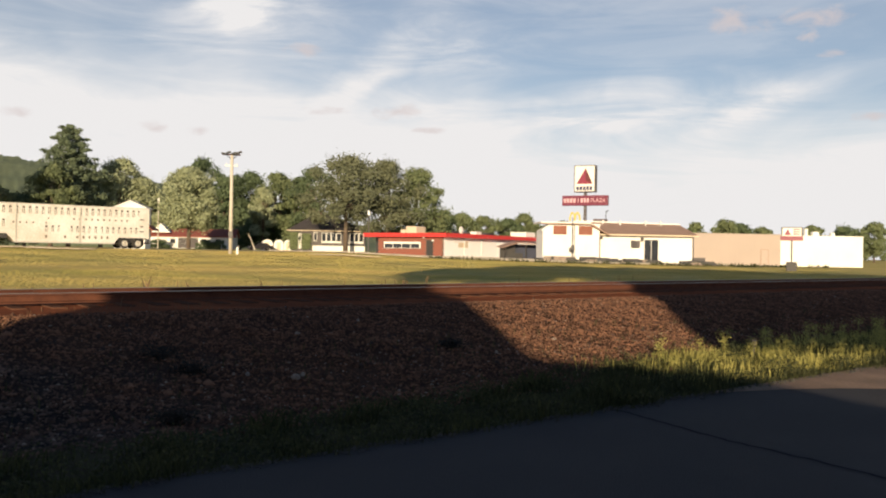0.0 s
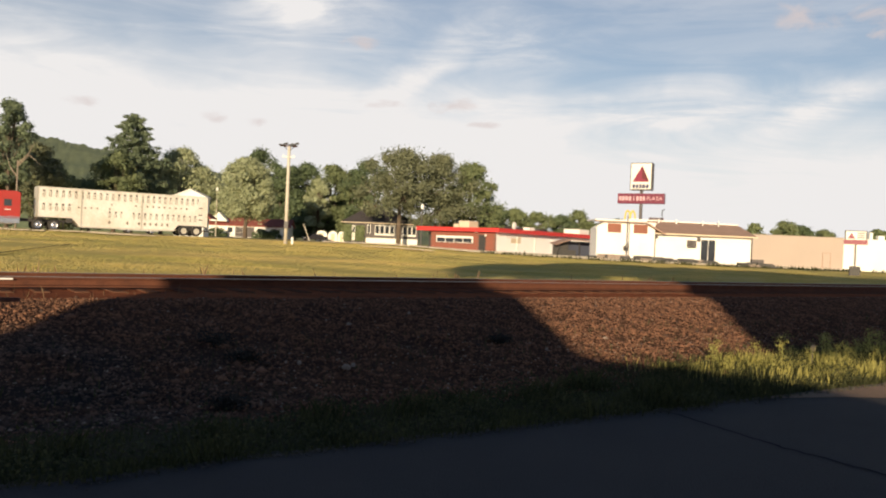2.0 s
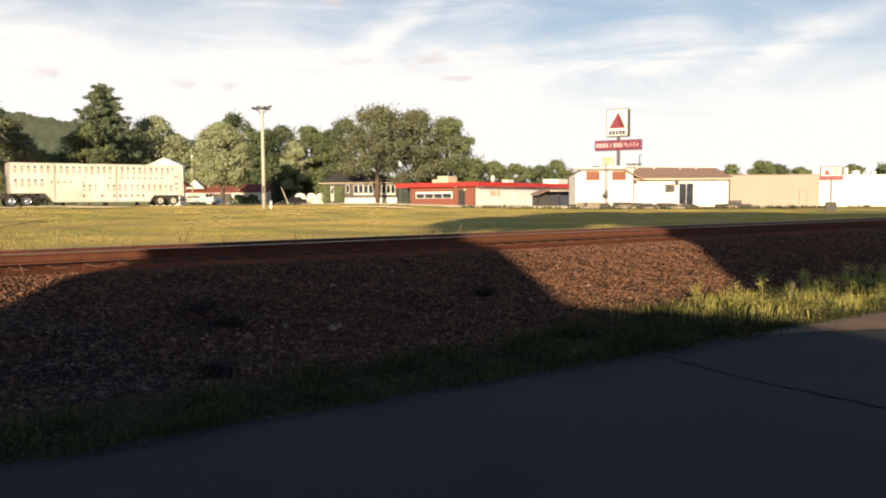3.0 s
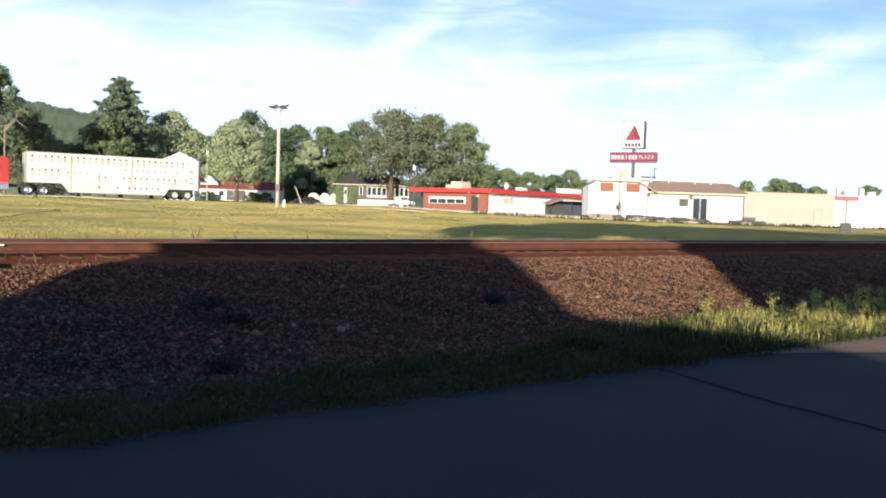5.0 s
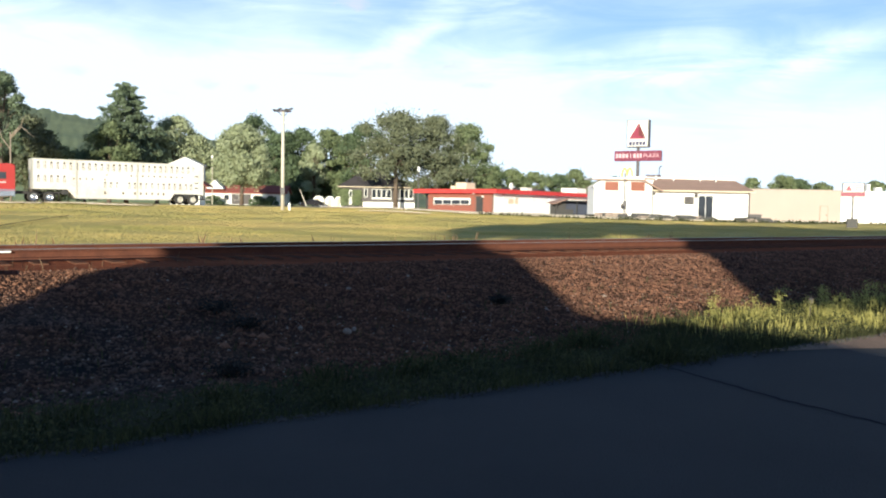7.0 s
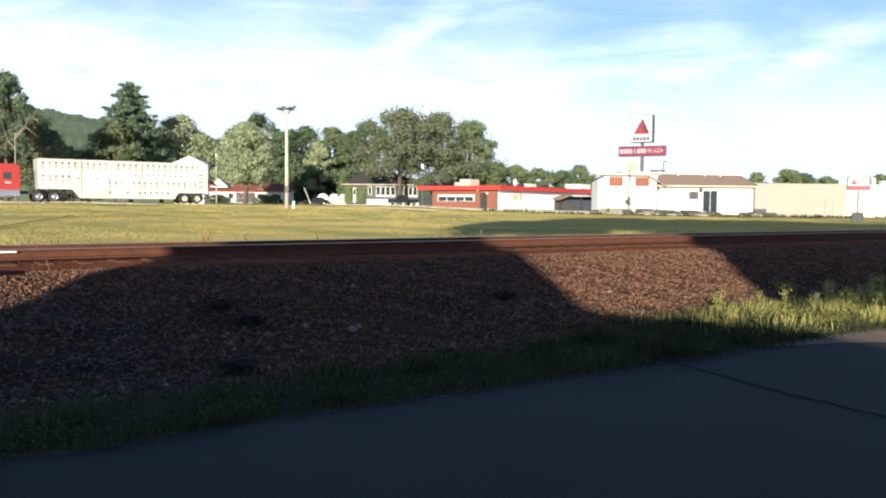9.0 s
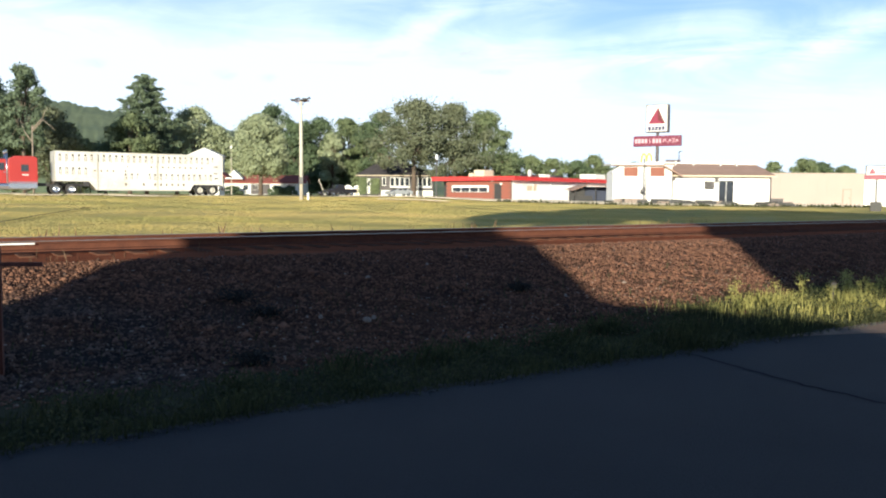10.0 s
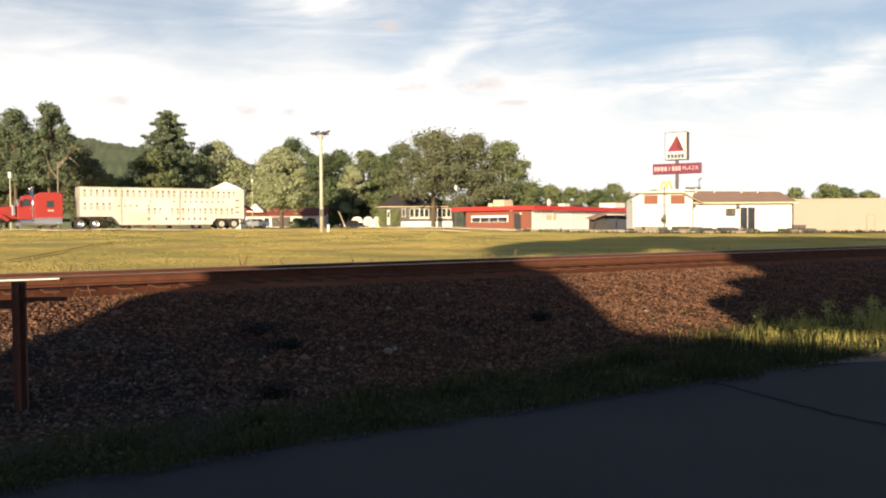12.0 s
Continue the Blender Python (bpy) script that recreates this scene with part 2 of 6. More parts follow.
BRICK = mat("brown brick", (0.3, 0.1, 0.065), (0.2, 0.07, 0.05), 1.2, 14, 0.9, 0.3)
MORTAR = mat("mortar", (0.2, 0.11, 0.085), None, 2, 20, 0.95, 0.2)
SHINGLE = mat("brown shingle", (0.40, 0.26, 0.2), (0.3, 0.2, 0.155), 1.0, 12, 0.95, 0.4)
SHINGLE_DARK = mat("dark shingle", (0.06, 0.052, 0.055), (0.04, 0.035, 0.038), 1, 12, 0.95, 0.4)
SHINGLE_RED = mat("red-brown shingle", (0.32, 0.09, 0.065), (0.22, 0.065, 0.048), 1, 12, 0.95, 0.4)
GREEN_WALL = mat("dark green siding", (0.042, 0.05, 0.036), (0.027, 0.032, 0.024), 1, 12, 0.8, 0.2)
GREY_WALL = mat("dark grey siding", (0.11, 0.1, 0.1), (0.08, 0.07, 0.07), 1, 12, 0.8, 0.1)
CREAM = mat("cream wall", (0.66, 0.56, 0.42), (0.55, 0.46, 0.34), 0.6, 12, 0.85, 0.1)
BROWN = mat("brown panel", (0.28, 0.1, 0.06), (0.2, 0.075, 0.05), 1, 12, 0.7, 0.1)
POLE_WOOD = mat("grey pole timber", (0.6, 0.55, 0.47), (0.45, 0.4, 0.33), 2, 15, 0.9, 0.3, stretch=(1, 1, 0.1))
BARK = mat("bark", (0.16, 0.12, 0.085), (0.09, 0.065, 0.05), 2, 12, 0.95, 0.6)
BARK_PALE = mat("pale dead wood", (0.34, 0.28, 0.22), (0.22, 0.17, 0.13), 2, 12, 0.95, 0.3)
LEAF = mat("mid green foliage", (0.215, 0.25, 0.12), (0.125, 0.16, 0.075), 0.25, 3, 0.75, 0, per_piece=0.9, through_light=0.25)
LEAF_LIGHT = mat("light green foliage", (0.41, 0.44, 0.27), (0.26, 0.295, 0.165), 0.25, 3, 0.75, 0, per_piece=0.9, through_light=0.25)
LEAF_DARK = mat("dark green foliage", (0.135, 0.18, 0.088), (0.07, 0.1, 0.05), 0.25, 3, 0.75, 0, per_piece=0.9, through_light=0.2)
LEAF_OLIVE = mat("olive foliage", (0.215, 0.23, 0.135), (0.125, 0.14, 0.082), 0.25, 3, 0.75, 0, per_piece=0.9, through_light=0.25)
NEEDLE = mat("pine needles", (0.155, 0.195, 0.115), (0.085, 0.115, 0.068), 0.3, 3, 0.8, 0, per_piece=0.9, through_light=0.1)
FOREST = mat("far wooded hill", (0.16, 0.19, 0.10), (0.10, 0.13, 0.075), 0.02, 0.22, 0.95, 0.9, amount=0.9)
SIGN_WHITE = mat("sign face", (0.82, 0.8, 0.74), (0.74, 0.7, 0.63), 0.8, 6, 0.45, 0, amount=0.3)
SIGN_RED = mat("sign red", (0.24, 0.018, 0.052), (0.18, 0.014, 0.04), 0.8, 6, 0.45, 0, amount=0.3)
SIGN_DARK_RED = mat("sign dark red", (0.12, 0.01, 0.014), (0.09, 0.008, 0.01), 0.8, 6, 0.45, 0, amount=0.3)
SIGN_BOARD = mat("maroon sign board", (0.17, 0.02, 0.052), (0.13, 0.015, 0.04), 0.8, 6, 0.45, 0, amount=0.3)
SIGN_EDGE = mat("sign cabinet", (0.11, 0.1, 0.1), (0.08, 0.07, 0.07), 1, 8, 0.6, 0)
NAVY = mat("navy lettering", (0.05, 0.05, 0.12), None, 1, 8, 0.5, 0)
YELLOW = mat("yellow sign plastic", (0.75, 0.55, 0.12), (0.65, 0.46, 0.09), 1, 8, 0.4, 0, amount=0.3)
FADED = mat("faded sign lettering", (0.62, 0.42, 0.45), (0.5, 0.3, 0.34), 1, 8, 0.5, 0, amount=0.4)
PURPLE = mat("purple sign board", (0.05, 0.022, 0.045), None, 1, 8, 0.5, 0)
BLUE = mat("blue tarpaulin", (0.04, 0.048, 0.085), (0.028, 0.034, 0.06), 1, 8, 0.6, 0.1)
CAR_WHITE = mat("white car paint", (0.8, 0.8, 0.78), (0.72, 0.72, 0.7), 1, 8, 0.25, 0, amount=0.2)
CAR_DARK = mat("dark car paint", (0.03, 0.025, 0.03), (0.02, 0.02, 0.022), 1, 8, 0.2, 0, amount=0.2)
CAR_SILVER = mat("silver car paint", (0.6, 0.6, 0.58), (0.5, 0.5, 0.48), 1, 8, 0.25, 0, 0.5, amount=0.2)
LAMP_RED = mat("tail lamp", (0.4, 0.02, 0.02), None, 1, 8, 0.3, 0)
HERB = mat("verge herb", (0.11, 0.11, 0.05), (0.035, 0.043, 0.022), 1.5, 20, 0.85, 0, per_piece=0.9, through_light=0.3, spec=0.15)
DEAD = mat("dead twigs", (0.03, 0.026, 0.022), (0.016, 0.015, 0.014), 3, 30, 0.9, 0, per_piece=0.5)
CLEAN_WHITE = mat("fresh white paint", (0.9, 0.89, 0.88), (0.84, 0.83, 0.81), 0.5, 10, 0.7, 0.04, amount=0.3)
CONCRETE = mat("pale concrete", (0.6, 0.52, 0.42), (0.48, 0.41, 0.33), 2, 14, 0.9, 0.2)
SUNLIT_EDGE = mat("sunlit road edge", (0.34, 0.23, 0.16), (0.17, 0.12, 0.09), 1.1, 20, 0.95, 0.4, amount=0.6, spec=0.1)
SAND = mat("bare sandy soil", (0.78, 0.66, 0.48), (0.6, 0.5, 0.34), 0.6, 5, 0.95, 0.3)
BOARD = mat("barn boards", (0.2, 0.16, 0.12), (0.13, 0.1, 0.08), 1, 12, 0.9, 0.3)


# ---- building helpers ----
class Shape:
    """Collects vertices and faces for one mesh."""

    def __init__(self):
        self.v, self.f = [], []

    def poly(self, verts, faces):
        k = len(self.v)
        self.v += [tuple(p) for p in verts]
        self.f += [tuple(k + i for i in q) for q in faces]
        return self

    def box(self, x0, x1, y0, y1, z0, z1):
        return self.poly([(x, y, z) for z in (z0, z1) for x, y in ((x0, y0), (x1, y0), (x1, y1), (x0, y1))],
                         [(3, 2, 1, 0), (4, 5, 6, 7), (0, 1, 5, 4), (1, 2, 6, 5), (2, 3, 7, 6), (3, 0, 4, 7)])

    def prism(self, outline, y0, y1):
        """An outline of (x, z), anticlockwise seen from -y, drawn out from y0 to y1."""
        n = len(outline)
        return self.poly([(x, y0, z) for x, z in outline] + [(x, y1, z) for x, z in outline],
                         [tuple(range(n)), tuple(range(2 * n - 1, n - 1, -1))] + [(i, i + n, (i + 1) % n + n, (i + 1) % n) for i in range(n)])

    def tube(self, a, b, r0, r1=None, sides=8, caps=True):
        a, b = Vector(a), Vector(b)
        r1 = r0 if r1 is None else r1
        d = (b - a).normalized()
        s = d.orthogonal().normalized()
        t = d.cross(s)
        ring = [(math.cos(2 * math.pi * i / sides), math.sin(2 * math.pi * i / sides)) for i in range(sides)]
        verts = [a + (s * c + t * w) * r0 for c, w in ring] + [b + (s * c + t * w) * r1 for c, w in ring]
        faces = [(i, (i + 1) % sides, (i + 1) % sides + sides, i + sides) for i in range(sides)]
        if caps:
            faces += [tuple(range(sides - 1, -1, -1)), tuple(range(sides, 2 * sides))]
        return self.poly(verts, faces)

    def lathe(self, profile, sides=20, axis="y"):
        """A profile of (along, radius) turned round an axis."""
        n, verts, faces = len(profile), [], []
        for i in range(sides):
            c, s = math.cos(2 * math.pi * i / sides), math.sin(2 * math.pi * i / sides)
            for h, r in profile:
                verts.append((r * c, h, r * s) if axis == "y" else (r * c, r * s, h))
        for i in range(sides):
            for k in range(n - 1):
                j = (i + 1) % sides
                q = (i * n + k, i * n + k + 1, j * n + k + 1, j * n + k)
                faces.append(q if axis == "y" else q[::-1])
        return self.poly(verts, faces)

    def mesh(self, name, material, smooth=False, bevel=0.0):
        me = bpy.data.meshes.new(name)
        me.from_pydata(self.v, [], self.f)
        bm = bmesh.new()
        bm.from_mesh(me)
        if bevel:
            bmesh.ops.bevel(bm, geom=[e for e in bm.edges if len(e.link_faces) == 2 and e.calc_face_angle(0) > 0.5],
                            offset=bevel, segments=2, affect="EDGES", profile=0.6)
        if len(bm.faces) < 3000:
            bmesh.ops.recalc_face_normals(bm, faces=bm.faces)
        bm.to_mesh(me)
        bm.free()
        me.materials.append(material)
        if smooth:
            me.polygons.foreach_set("use_smooth", [True] * len(me.polygons))
        return me


def part(name, shape, material, parent, label="", at=None, smooth=False, bevel=0.0):
    data = shape.mesh(name, material, smooth, bevel) if isinstance(shape, Shape) else shape
    ob = new(name, data)
    ob.parent = parent
    if at:
        ob.matrix_basis = at
    return tagged(ob, label)


def thing(name, m, label, category, group="", kind=""):
    ob = new(name)
    ob.matrix_basis = m
    return tagged(ob, label, category, group, kind)


def single(name, shape, material, m, label, category, group="", kind="", smooth=False, bevel=0.0):
    ob = new(name, shape.mesh(name, material, smooth, bevel) if isinstance(shape, Shape) else shape)
    ob.matrix_basis = m
    return tagged(ob, label, category, group, kind)


def raw_mesh(name, verts, quads, material):
    """A large mesh of equal faces, from arrays."""
    me = bpy.data.meshes.new(name)
    verts, quads = np.asarray(verts, float).reshape(-1, 3), np.asarray(quads, int)
    me.vertices.add(len(verts))
    me.vertices.foreach_set("co", verts.ravel())
    k = quads.shape[1]
    me.loops.add(quads.size)
    me.loops.foreach_set("vertex_index", quads.ravel())
    me.polygons.add(len(quads))
    me.polygons.foreach_set("loop_start", np.arange(len(quads)) * k)
    me.update(calc_edges=True)
    me.materials.append(material)
    return me


# ---- the lie of the land: the street, the railway and the highway run side by side ----
UX, UY = 0.8305, 0.557
TURN = math.degrees(math.atan2(UY, UX))


def smooth_noise(x, y, size, seed):
    rng = np.random.default_rng(seed)
    a = np.zeros_like(x)
    for k in range(5):
        w, ph = rng.uniform(0.6, 1.7, 2) / size, rng.uniform(0, 6.28, 2)
        th = rng.uniform(0, 3.14)
        a += np.sin((x * np.cos(th) + y * np.sin(th)) * w[0] * 6.28 + ph[0]) * np.sin((y * np.cos(th) - x * np.sin(th)) * w[1] * 6.28 + ph[1])
    return a / 3


def level(x, y):
    """The height of the ground, in metres over the street."""
    x, y = np.asarray(x, float), np.asarray(y, float)
    p = -UY * x + UX * y
    z = np.interp(p, [5.6, 5.85, 8.2, 12.1, 12.6, 16.9, 18.2, 20], [0, -0.04, -0.1, 0.56, 0.6, 0.64, 0.42, 0.44])
    slope = np.clip(1 - np.abs(p - 10) / 2.6, 0, 1)
    z = z + slope * 0.07 * smooth_noise(x, y, 1.8, 3)
    a = x / np.maximum(y, 10.0)
    top = np.interp(a, [-0.6, -0.05, 0.05, 0.15, 0.5], [1.46, 1.36, 1.1, 0.95, 0.6])
    t = np.clip((p - 20) / 50, 0, 1)
    t = t * t * (3 - 2 * t) * 0.5 + t * 0.5
    return np.where(p > 20, 0.44 + (top - 0.44) * t + 0.012 * smooth_noise(x, y, 9, 5) * np.clip((p - 20) / 5, 0, 1), z)


def h(x, y):
    return float(level(x, y))


def along(s, p):
    """World x, y at s metres along and p metres across from the camera's street."""
    return UX * s - UY * p, UY * s + UX * p


def strip(name, s0, s1, ds, p_list, material, lift=0.0):
    s = np.arange(s0, s1 + ds / 2, ds)
    S, Pp = np.meshgrid(s, np.asarray(p_list, float), indexing="ij")
    x, y = UX * S - UY * Pp, UY * S + UX * Pp
    z = level(x, y) + lift
    n, m = S.shape
    i, j = np.meshgrid(np.arange(n - 1), np.arange(m - 1), indexing="ij")
    k = (i * m + j).ravel()
    me = raw_mesh(name, np.stack([x, y, z], -1), np.stack([k, k + m, k + m + 1, k + 1], 1), material)
    me.polygons.foreach_set("use_smooth", [True] * len(me.polygons))
    return me


def ground():
    tagged(new("street", strip("street", -60, 80, 2.0, [-40, -20, -8, -4, 0, 3, 5.0, 5.62], ASPHALT)),
           "worn grey asphalt street with a filled crack", "street", kind="structure")
    tagged(new("verge_soil", strip("verge_soil", -60, 80, 0.5, [5.62, 5.9, 6.5, 7.0, 7.4], SOIL)),
           "earth verge between street and railway bank", "ground", kind="structure")
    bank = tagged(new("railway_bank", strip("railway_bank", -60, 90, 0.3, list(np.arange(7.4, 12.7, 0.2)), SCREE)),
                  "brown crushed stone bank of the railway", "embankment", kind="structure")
    tagged(new("track_bed", strip("track_bed", -60, 160, 1.0, [12.6, 13.2, 14, 15, 16, 16.9, 17.5, 18.2], RUST_BED)),
           "rust-stained ballast bed under the track", "track bed", kind="structure")
    far = [18.2, 19, 20, 21, 24, 27, 30, 34, 38, 43, 48, 54, 60, 66, 72, 80, 90, 105, 125, 150, 190, 260, 400, 800, 2500]
    tagged(new("meadow", strip("meadow", -500, 900, 4.0, far, FIELD)),
           "dry yellow-green mown meadow", "meadow", kind="structure")
    tagged(new("ground", raw_mesh("ground", [(-3000, -3000, -0.6), (3000, -3000, -0.6), (3000, 4000, -0.6), (-3000, 4000, -0.6)], [(0, 1, 2, 3)], SOIL)),
           "earth to the horizon", "ground", kind="structure")
    # the highway and the gravel edge of the forecourt
    tagged(new("highway", strip("highway", -160, 220, 4.0, [113, 117, 121, 125, 129], ROAD, 0.03)),
           "pale concrete highway beyond the meadow", "road", kind="structure")
    tagged(new("truck_lane", strip("truck_lane", -160, 60, 4.0, [76.2, 78, 80, 82, 85], GRAVEL, 0.02)),
           "pale gravel frontage lane before the highway", "lane", kind="structure")
    pts = [(-14, 92), (-4, 83), (3, 77), (9, 79), (17, 77.5), (30, 83), (46, 92), (62, 118), (20, 125), (-16, 118)]

    def inside(x, y):
        hit = False
        for (xa, ya), (xb, yb) in zip(pts, pts[1:] + pts[:1]):
            if (ya > y) != (yb > y) and x < xa + (y - ya) / (yb - ya) * (xb - xa):
                hit = not hit
        return hit

    lot = Shape()
    for k in range(56):
        for m in range(36):
            x, y = -18 + 1.5 * k, 76 + 1.5 * m
            if inside(x + 0.75, y + 0.75):
                lot.poly([(a, b, h(a, b) + 0.07) for a, b in ((x, y), (x + 1.5, y), (x + 1.5, y + 1.5), (x, y + 1.5))], [(0, 1, 2, 3)])
    tagged(new("forecourt", lot.mesh("forecourt", GRAVEL)), "pale gravel forecourt round the low buildings", "forecourt", kind="structure")
    return bank


BANK = ground()


def crack():
    """A tarred crack that runs across the street."""
    rng = np.random.default_rng(8)
    pts = [(2.36, 8.4), (2.52, 8.0), (2.78, 7.44), (2.96, 7.0), (3.26, 6.5), (3.46, 6.12), (3.85, 5.4), (4.4, 4.7)]
    fine = []
    for (x0, y0), (x1, y1) in zip(pts, pts[1:]):
        for k in range(6):
            t = k / 6
            fine.append((x0 + (x1 - x0) * t + rng.normal(0, 0.012), y0 + (y1 - y0) * t + rng.normal(0, 0.012)))
    s = Shape()
    for (x0, y0), (x1, y1) in zip(fine, fine[1:]):
        w = 0.015
        s.poly([(x0 - w, y0 - w * 0.5, 0.004), (x0 + w, y0 + w * 0.5, 0.004), (x1 + w, y1 + w * 0.5, 0.004), (x1 - w, y1 - w * 0.5, 0.004)], [(0, 1, 2, 3)])
    tagged(new("road_crack", s.mesh("road_crack", TAR)), "dark filled crack across the asphalt", "crack", kind="structure")


crack()


def road_edge():
    """A tan strip along the street's edge: sunlight on the asphalt put into colour."""
    rng = np.random.default_rng(15)
    near, away = [], []
    for k in range(41):
        s = 8.2 + 0.6 * k
        d = min(1.0, k / 6) * (1.3 + 0.35 * math.sin(s * 1.3) + rng.uniform(-0.12, 0.12))
        x0, y0 = along(s, 5.66 - d)
        x1, y1 = along(s, 5.68)
        near.append((x0, y0, 0.004))
        away.append((x1, y1, 0.004))
    n = len(near)
    sh = Shape().poly(near + away, [(i, i + 1, i + 1 + n, i + n) for i in range(n - 1)])
    tagged(new("road_edge", sh.mesh("road_edge", SUNLIT_EDGE)), "tan strip along the asphalt's edge, sunlight put into its colour", "road edge", kind="structure")


road_edge()


def railway():
    track = thing("railway_track", pose(0, 0, 0, 0, 0, TURN), "single railway track with rusty rails on timber sleepers", "railway track")
    for p in (14.4, 15.84):
        rail = Shape()
        prof = [(-0.07, 0), (0.07, 0), (0.07, 0.02), (0.012, 0.04), (0.012, 0.12), (0.036, 0.13), (0.036, 0.165), (-0.036, 0.165), (-0.036, 0.13), (-0.012, 0.12), (-0.012, 0.04), (-0.07, 0.02)]
        n = len(prof)
        v = [(s, p + a, 0.665 + b) for s in (-60.0, 160.0) for a, b in prof]
        rail.poly(v, [(i, (i + 1) % n, (i + 1) % n + n, i + n) for i in range(n)])
        ob = part("rail", rail, STEEL, track)
        part("running_surface", Shape().box(-60, 160, p - 0.039, p + 0.034, 0.822, 0.834), POLISHED, ob, "polished top of the rail")
    me = Shape().box(-0.11, 0.11, -1.3, 1.3, -0.1, 0.06).mesh("sleeper", TIE, bevel=0.01)
    for k in range(150):
        part("sleeper", me, TIE, track, at=pose(-20 + 0.55 * k, 15.12, 0.576, 0, 0, random.uniform(-1, 1)))


railway()


# ---- plants ----
def leaf_cards(points, normals, size, rng, flat=0.5):
    """Small four-cornered leaves at the points, turned at random round their normals."""
    n = len(points)
    d = normals + rng.normal(0, flat, (n, 3))
    d /= np.linalg.norm(d, axis=1)[:, None]
    ref = rng.normal(0, 1, (n, 3))
    s = np.cross(d, ref)
    s /= np.linalg.norm(s, axis=1)[:, None]
    t = np.cross(d, s)
    w = (size * rng.uniform(0.5, 1.2, n))[:, None]
    q = np.stack([points - s * w, points - t * w * 0.55 + d * w * 0.1, points + s * w, points + t * w * 0.55 + d * w * 0.1], 1)
    return q.reshape(-1, 3)


def crown_mesh(name, clumps, per, size, material, seed, rough=0.7):
    """clumps: (centre, radii). Leaves sit thickest towards each clump's outside."""
    rng = np.random.default_rng(seed)
    out = []
    for c, r in clumps:
        d = rng.normal(0, 1, (per, 3))
        d /= np.linalg.norm(d, axis=1)[:, None]
        k = rng.uniform(0.35, 1.0, per) ** 0.5 * (1 + rng.normal(0, rough * 0.4, per))
        out.append(leaf_cards(np.asarray(c) + d * np.asarray(r) * k[:, None], d, size, rng))
    v = np.concatenate(out)
    return raw_mesh(name, v, np.arange(len(v)).reshape(-1, 4), material)


def broadleaf_tree(x, y, height, width, label, material, seed, trunk_h=0.2, clumps=34, per=240, size=0.22, bark=BARK, lean=0.0, shape=1.0, sink=0.0, stout=1.0, leaf_by=1.0):
    rng = np.random.default_rng(seed)
    tree = thing("tree", pose(x, y, h(x, y) - 0.05 - sink), label, "tree")
    clumps, per = int(clumps * 2.0), int(per * 1.05)
    stem = Shape()
    r = (0.022 * height + 0.05) * stout
    base = Vector((0, 0, 0))
    fork = Vector((lean * 0.3, 0, height * (trunk_h + 0.12)))
    stem.tube(base, (0, 0, 0.35), r * 1.5, r * 1.05, 9)
    stem.tube((0, 0, 0.35), fork, r * 1.05, r * 0.75, 9)
    cl = []
    z0, z1 = height * trunk_h, height
    for i in range(clumps):
        z = 0.05 + 0.95 * (i + rng.uniform(0, 1)) / clumps
        wide = (math.sin(math.pi * min(1, (0.14 + 0.86 * z)) ** shape) ** 0.6) * width / 2
        a, q = rng.uniform(0, 6.28), rng.uniform(0.15, 1.0) ** 0.6
        cr = width * rng.uniform(0.07, 0.17)
        c = (lean * z + math.cos(a) * q * max(0.2, wide - cr * 0.5), math.sin(a) * q * max(0.2, wide - cr * 0.5), z0 + (z1 - z0) * z)
        c = (c[0], c[1], min(c[2], height - cr * 0.75))
        cl.append((c, (cr, cr, cr * rng.uniform(0.6, 0.9))))
        if i % 2 == 0:
            mid = fork.lerp(Vector(c), 0.5) + Vector((0, 0, 0.08 * height))
            stem.tube(fork, mid, r * 0.3, r * 0.18, 6, False)
            stem.tube(mid, c, r * 0.18, 0.02, 5, False)
    part("trunk", stem, bark, tree, smooth=True)
    part("crown", crown_mesh("crown", cl, per, size * leaf_by, material, seed + 1), material, tree)
    return tree


def conifer(x, y, height, width, label, material, seed, bare=0.08, layers=42, size=0.27, power=0.5):
    rng = np.random.default_rng(seed)
    tree = thing("conifer", pose(x, y, h(x, y) - 0.05), label, "tree")
    stem = Shape()
    stem.tube((0, 0, 0), (0, 0, height * 0.97), 0.02 * height, 0.03, 8)
    cl = []
    for i in range(layers):
        t = i / (layers - 1)
        z = height * (bare + (0.97 - bare) * t)
        reach = width / 2 * (1 - t) ** power * rng.uniform(0.72, 1.1) + 0.35
        arms = max(4, int(9 * (1 - t)) + 3)
        for k in range(arms):
            a = 6.28 * (k + rng.uniform(-0.3, 0.3)) / arms
            rr = reach * rng.uniform(0.55, 1.15)
            tip = Vector((math.cos(a) * rr, math.sin(a) * rr, z + 0.10 * rr + rng.uniform(-0.3, 0.3)))
            stem.tube((0, 0, z), tip, 0.05, 0.015, 4, False)
            for q in (0.45, 0.75, 1.0):
                c = Vector((0, 0, z)).lerp(tip, q)
                w = 0.5 + 0.2 * rr * (1.2 - q)
                cl.append((c, (w, w, w * 0.55)))
    part("trunk", stem, BARK, tree, smooth=True)
    part("crown", crown_mesh("crown", cl, 46, size * 1.1, material, seed + 1), material, tree)
    return tree


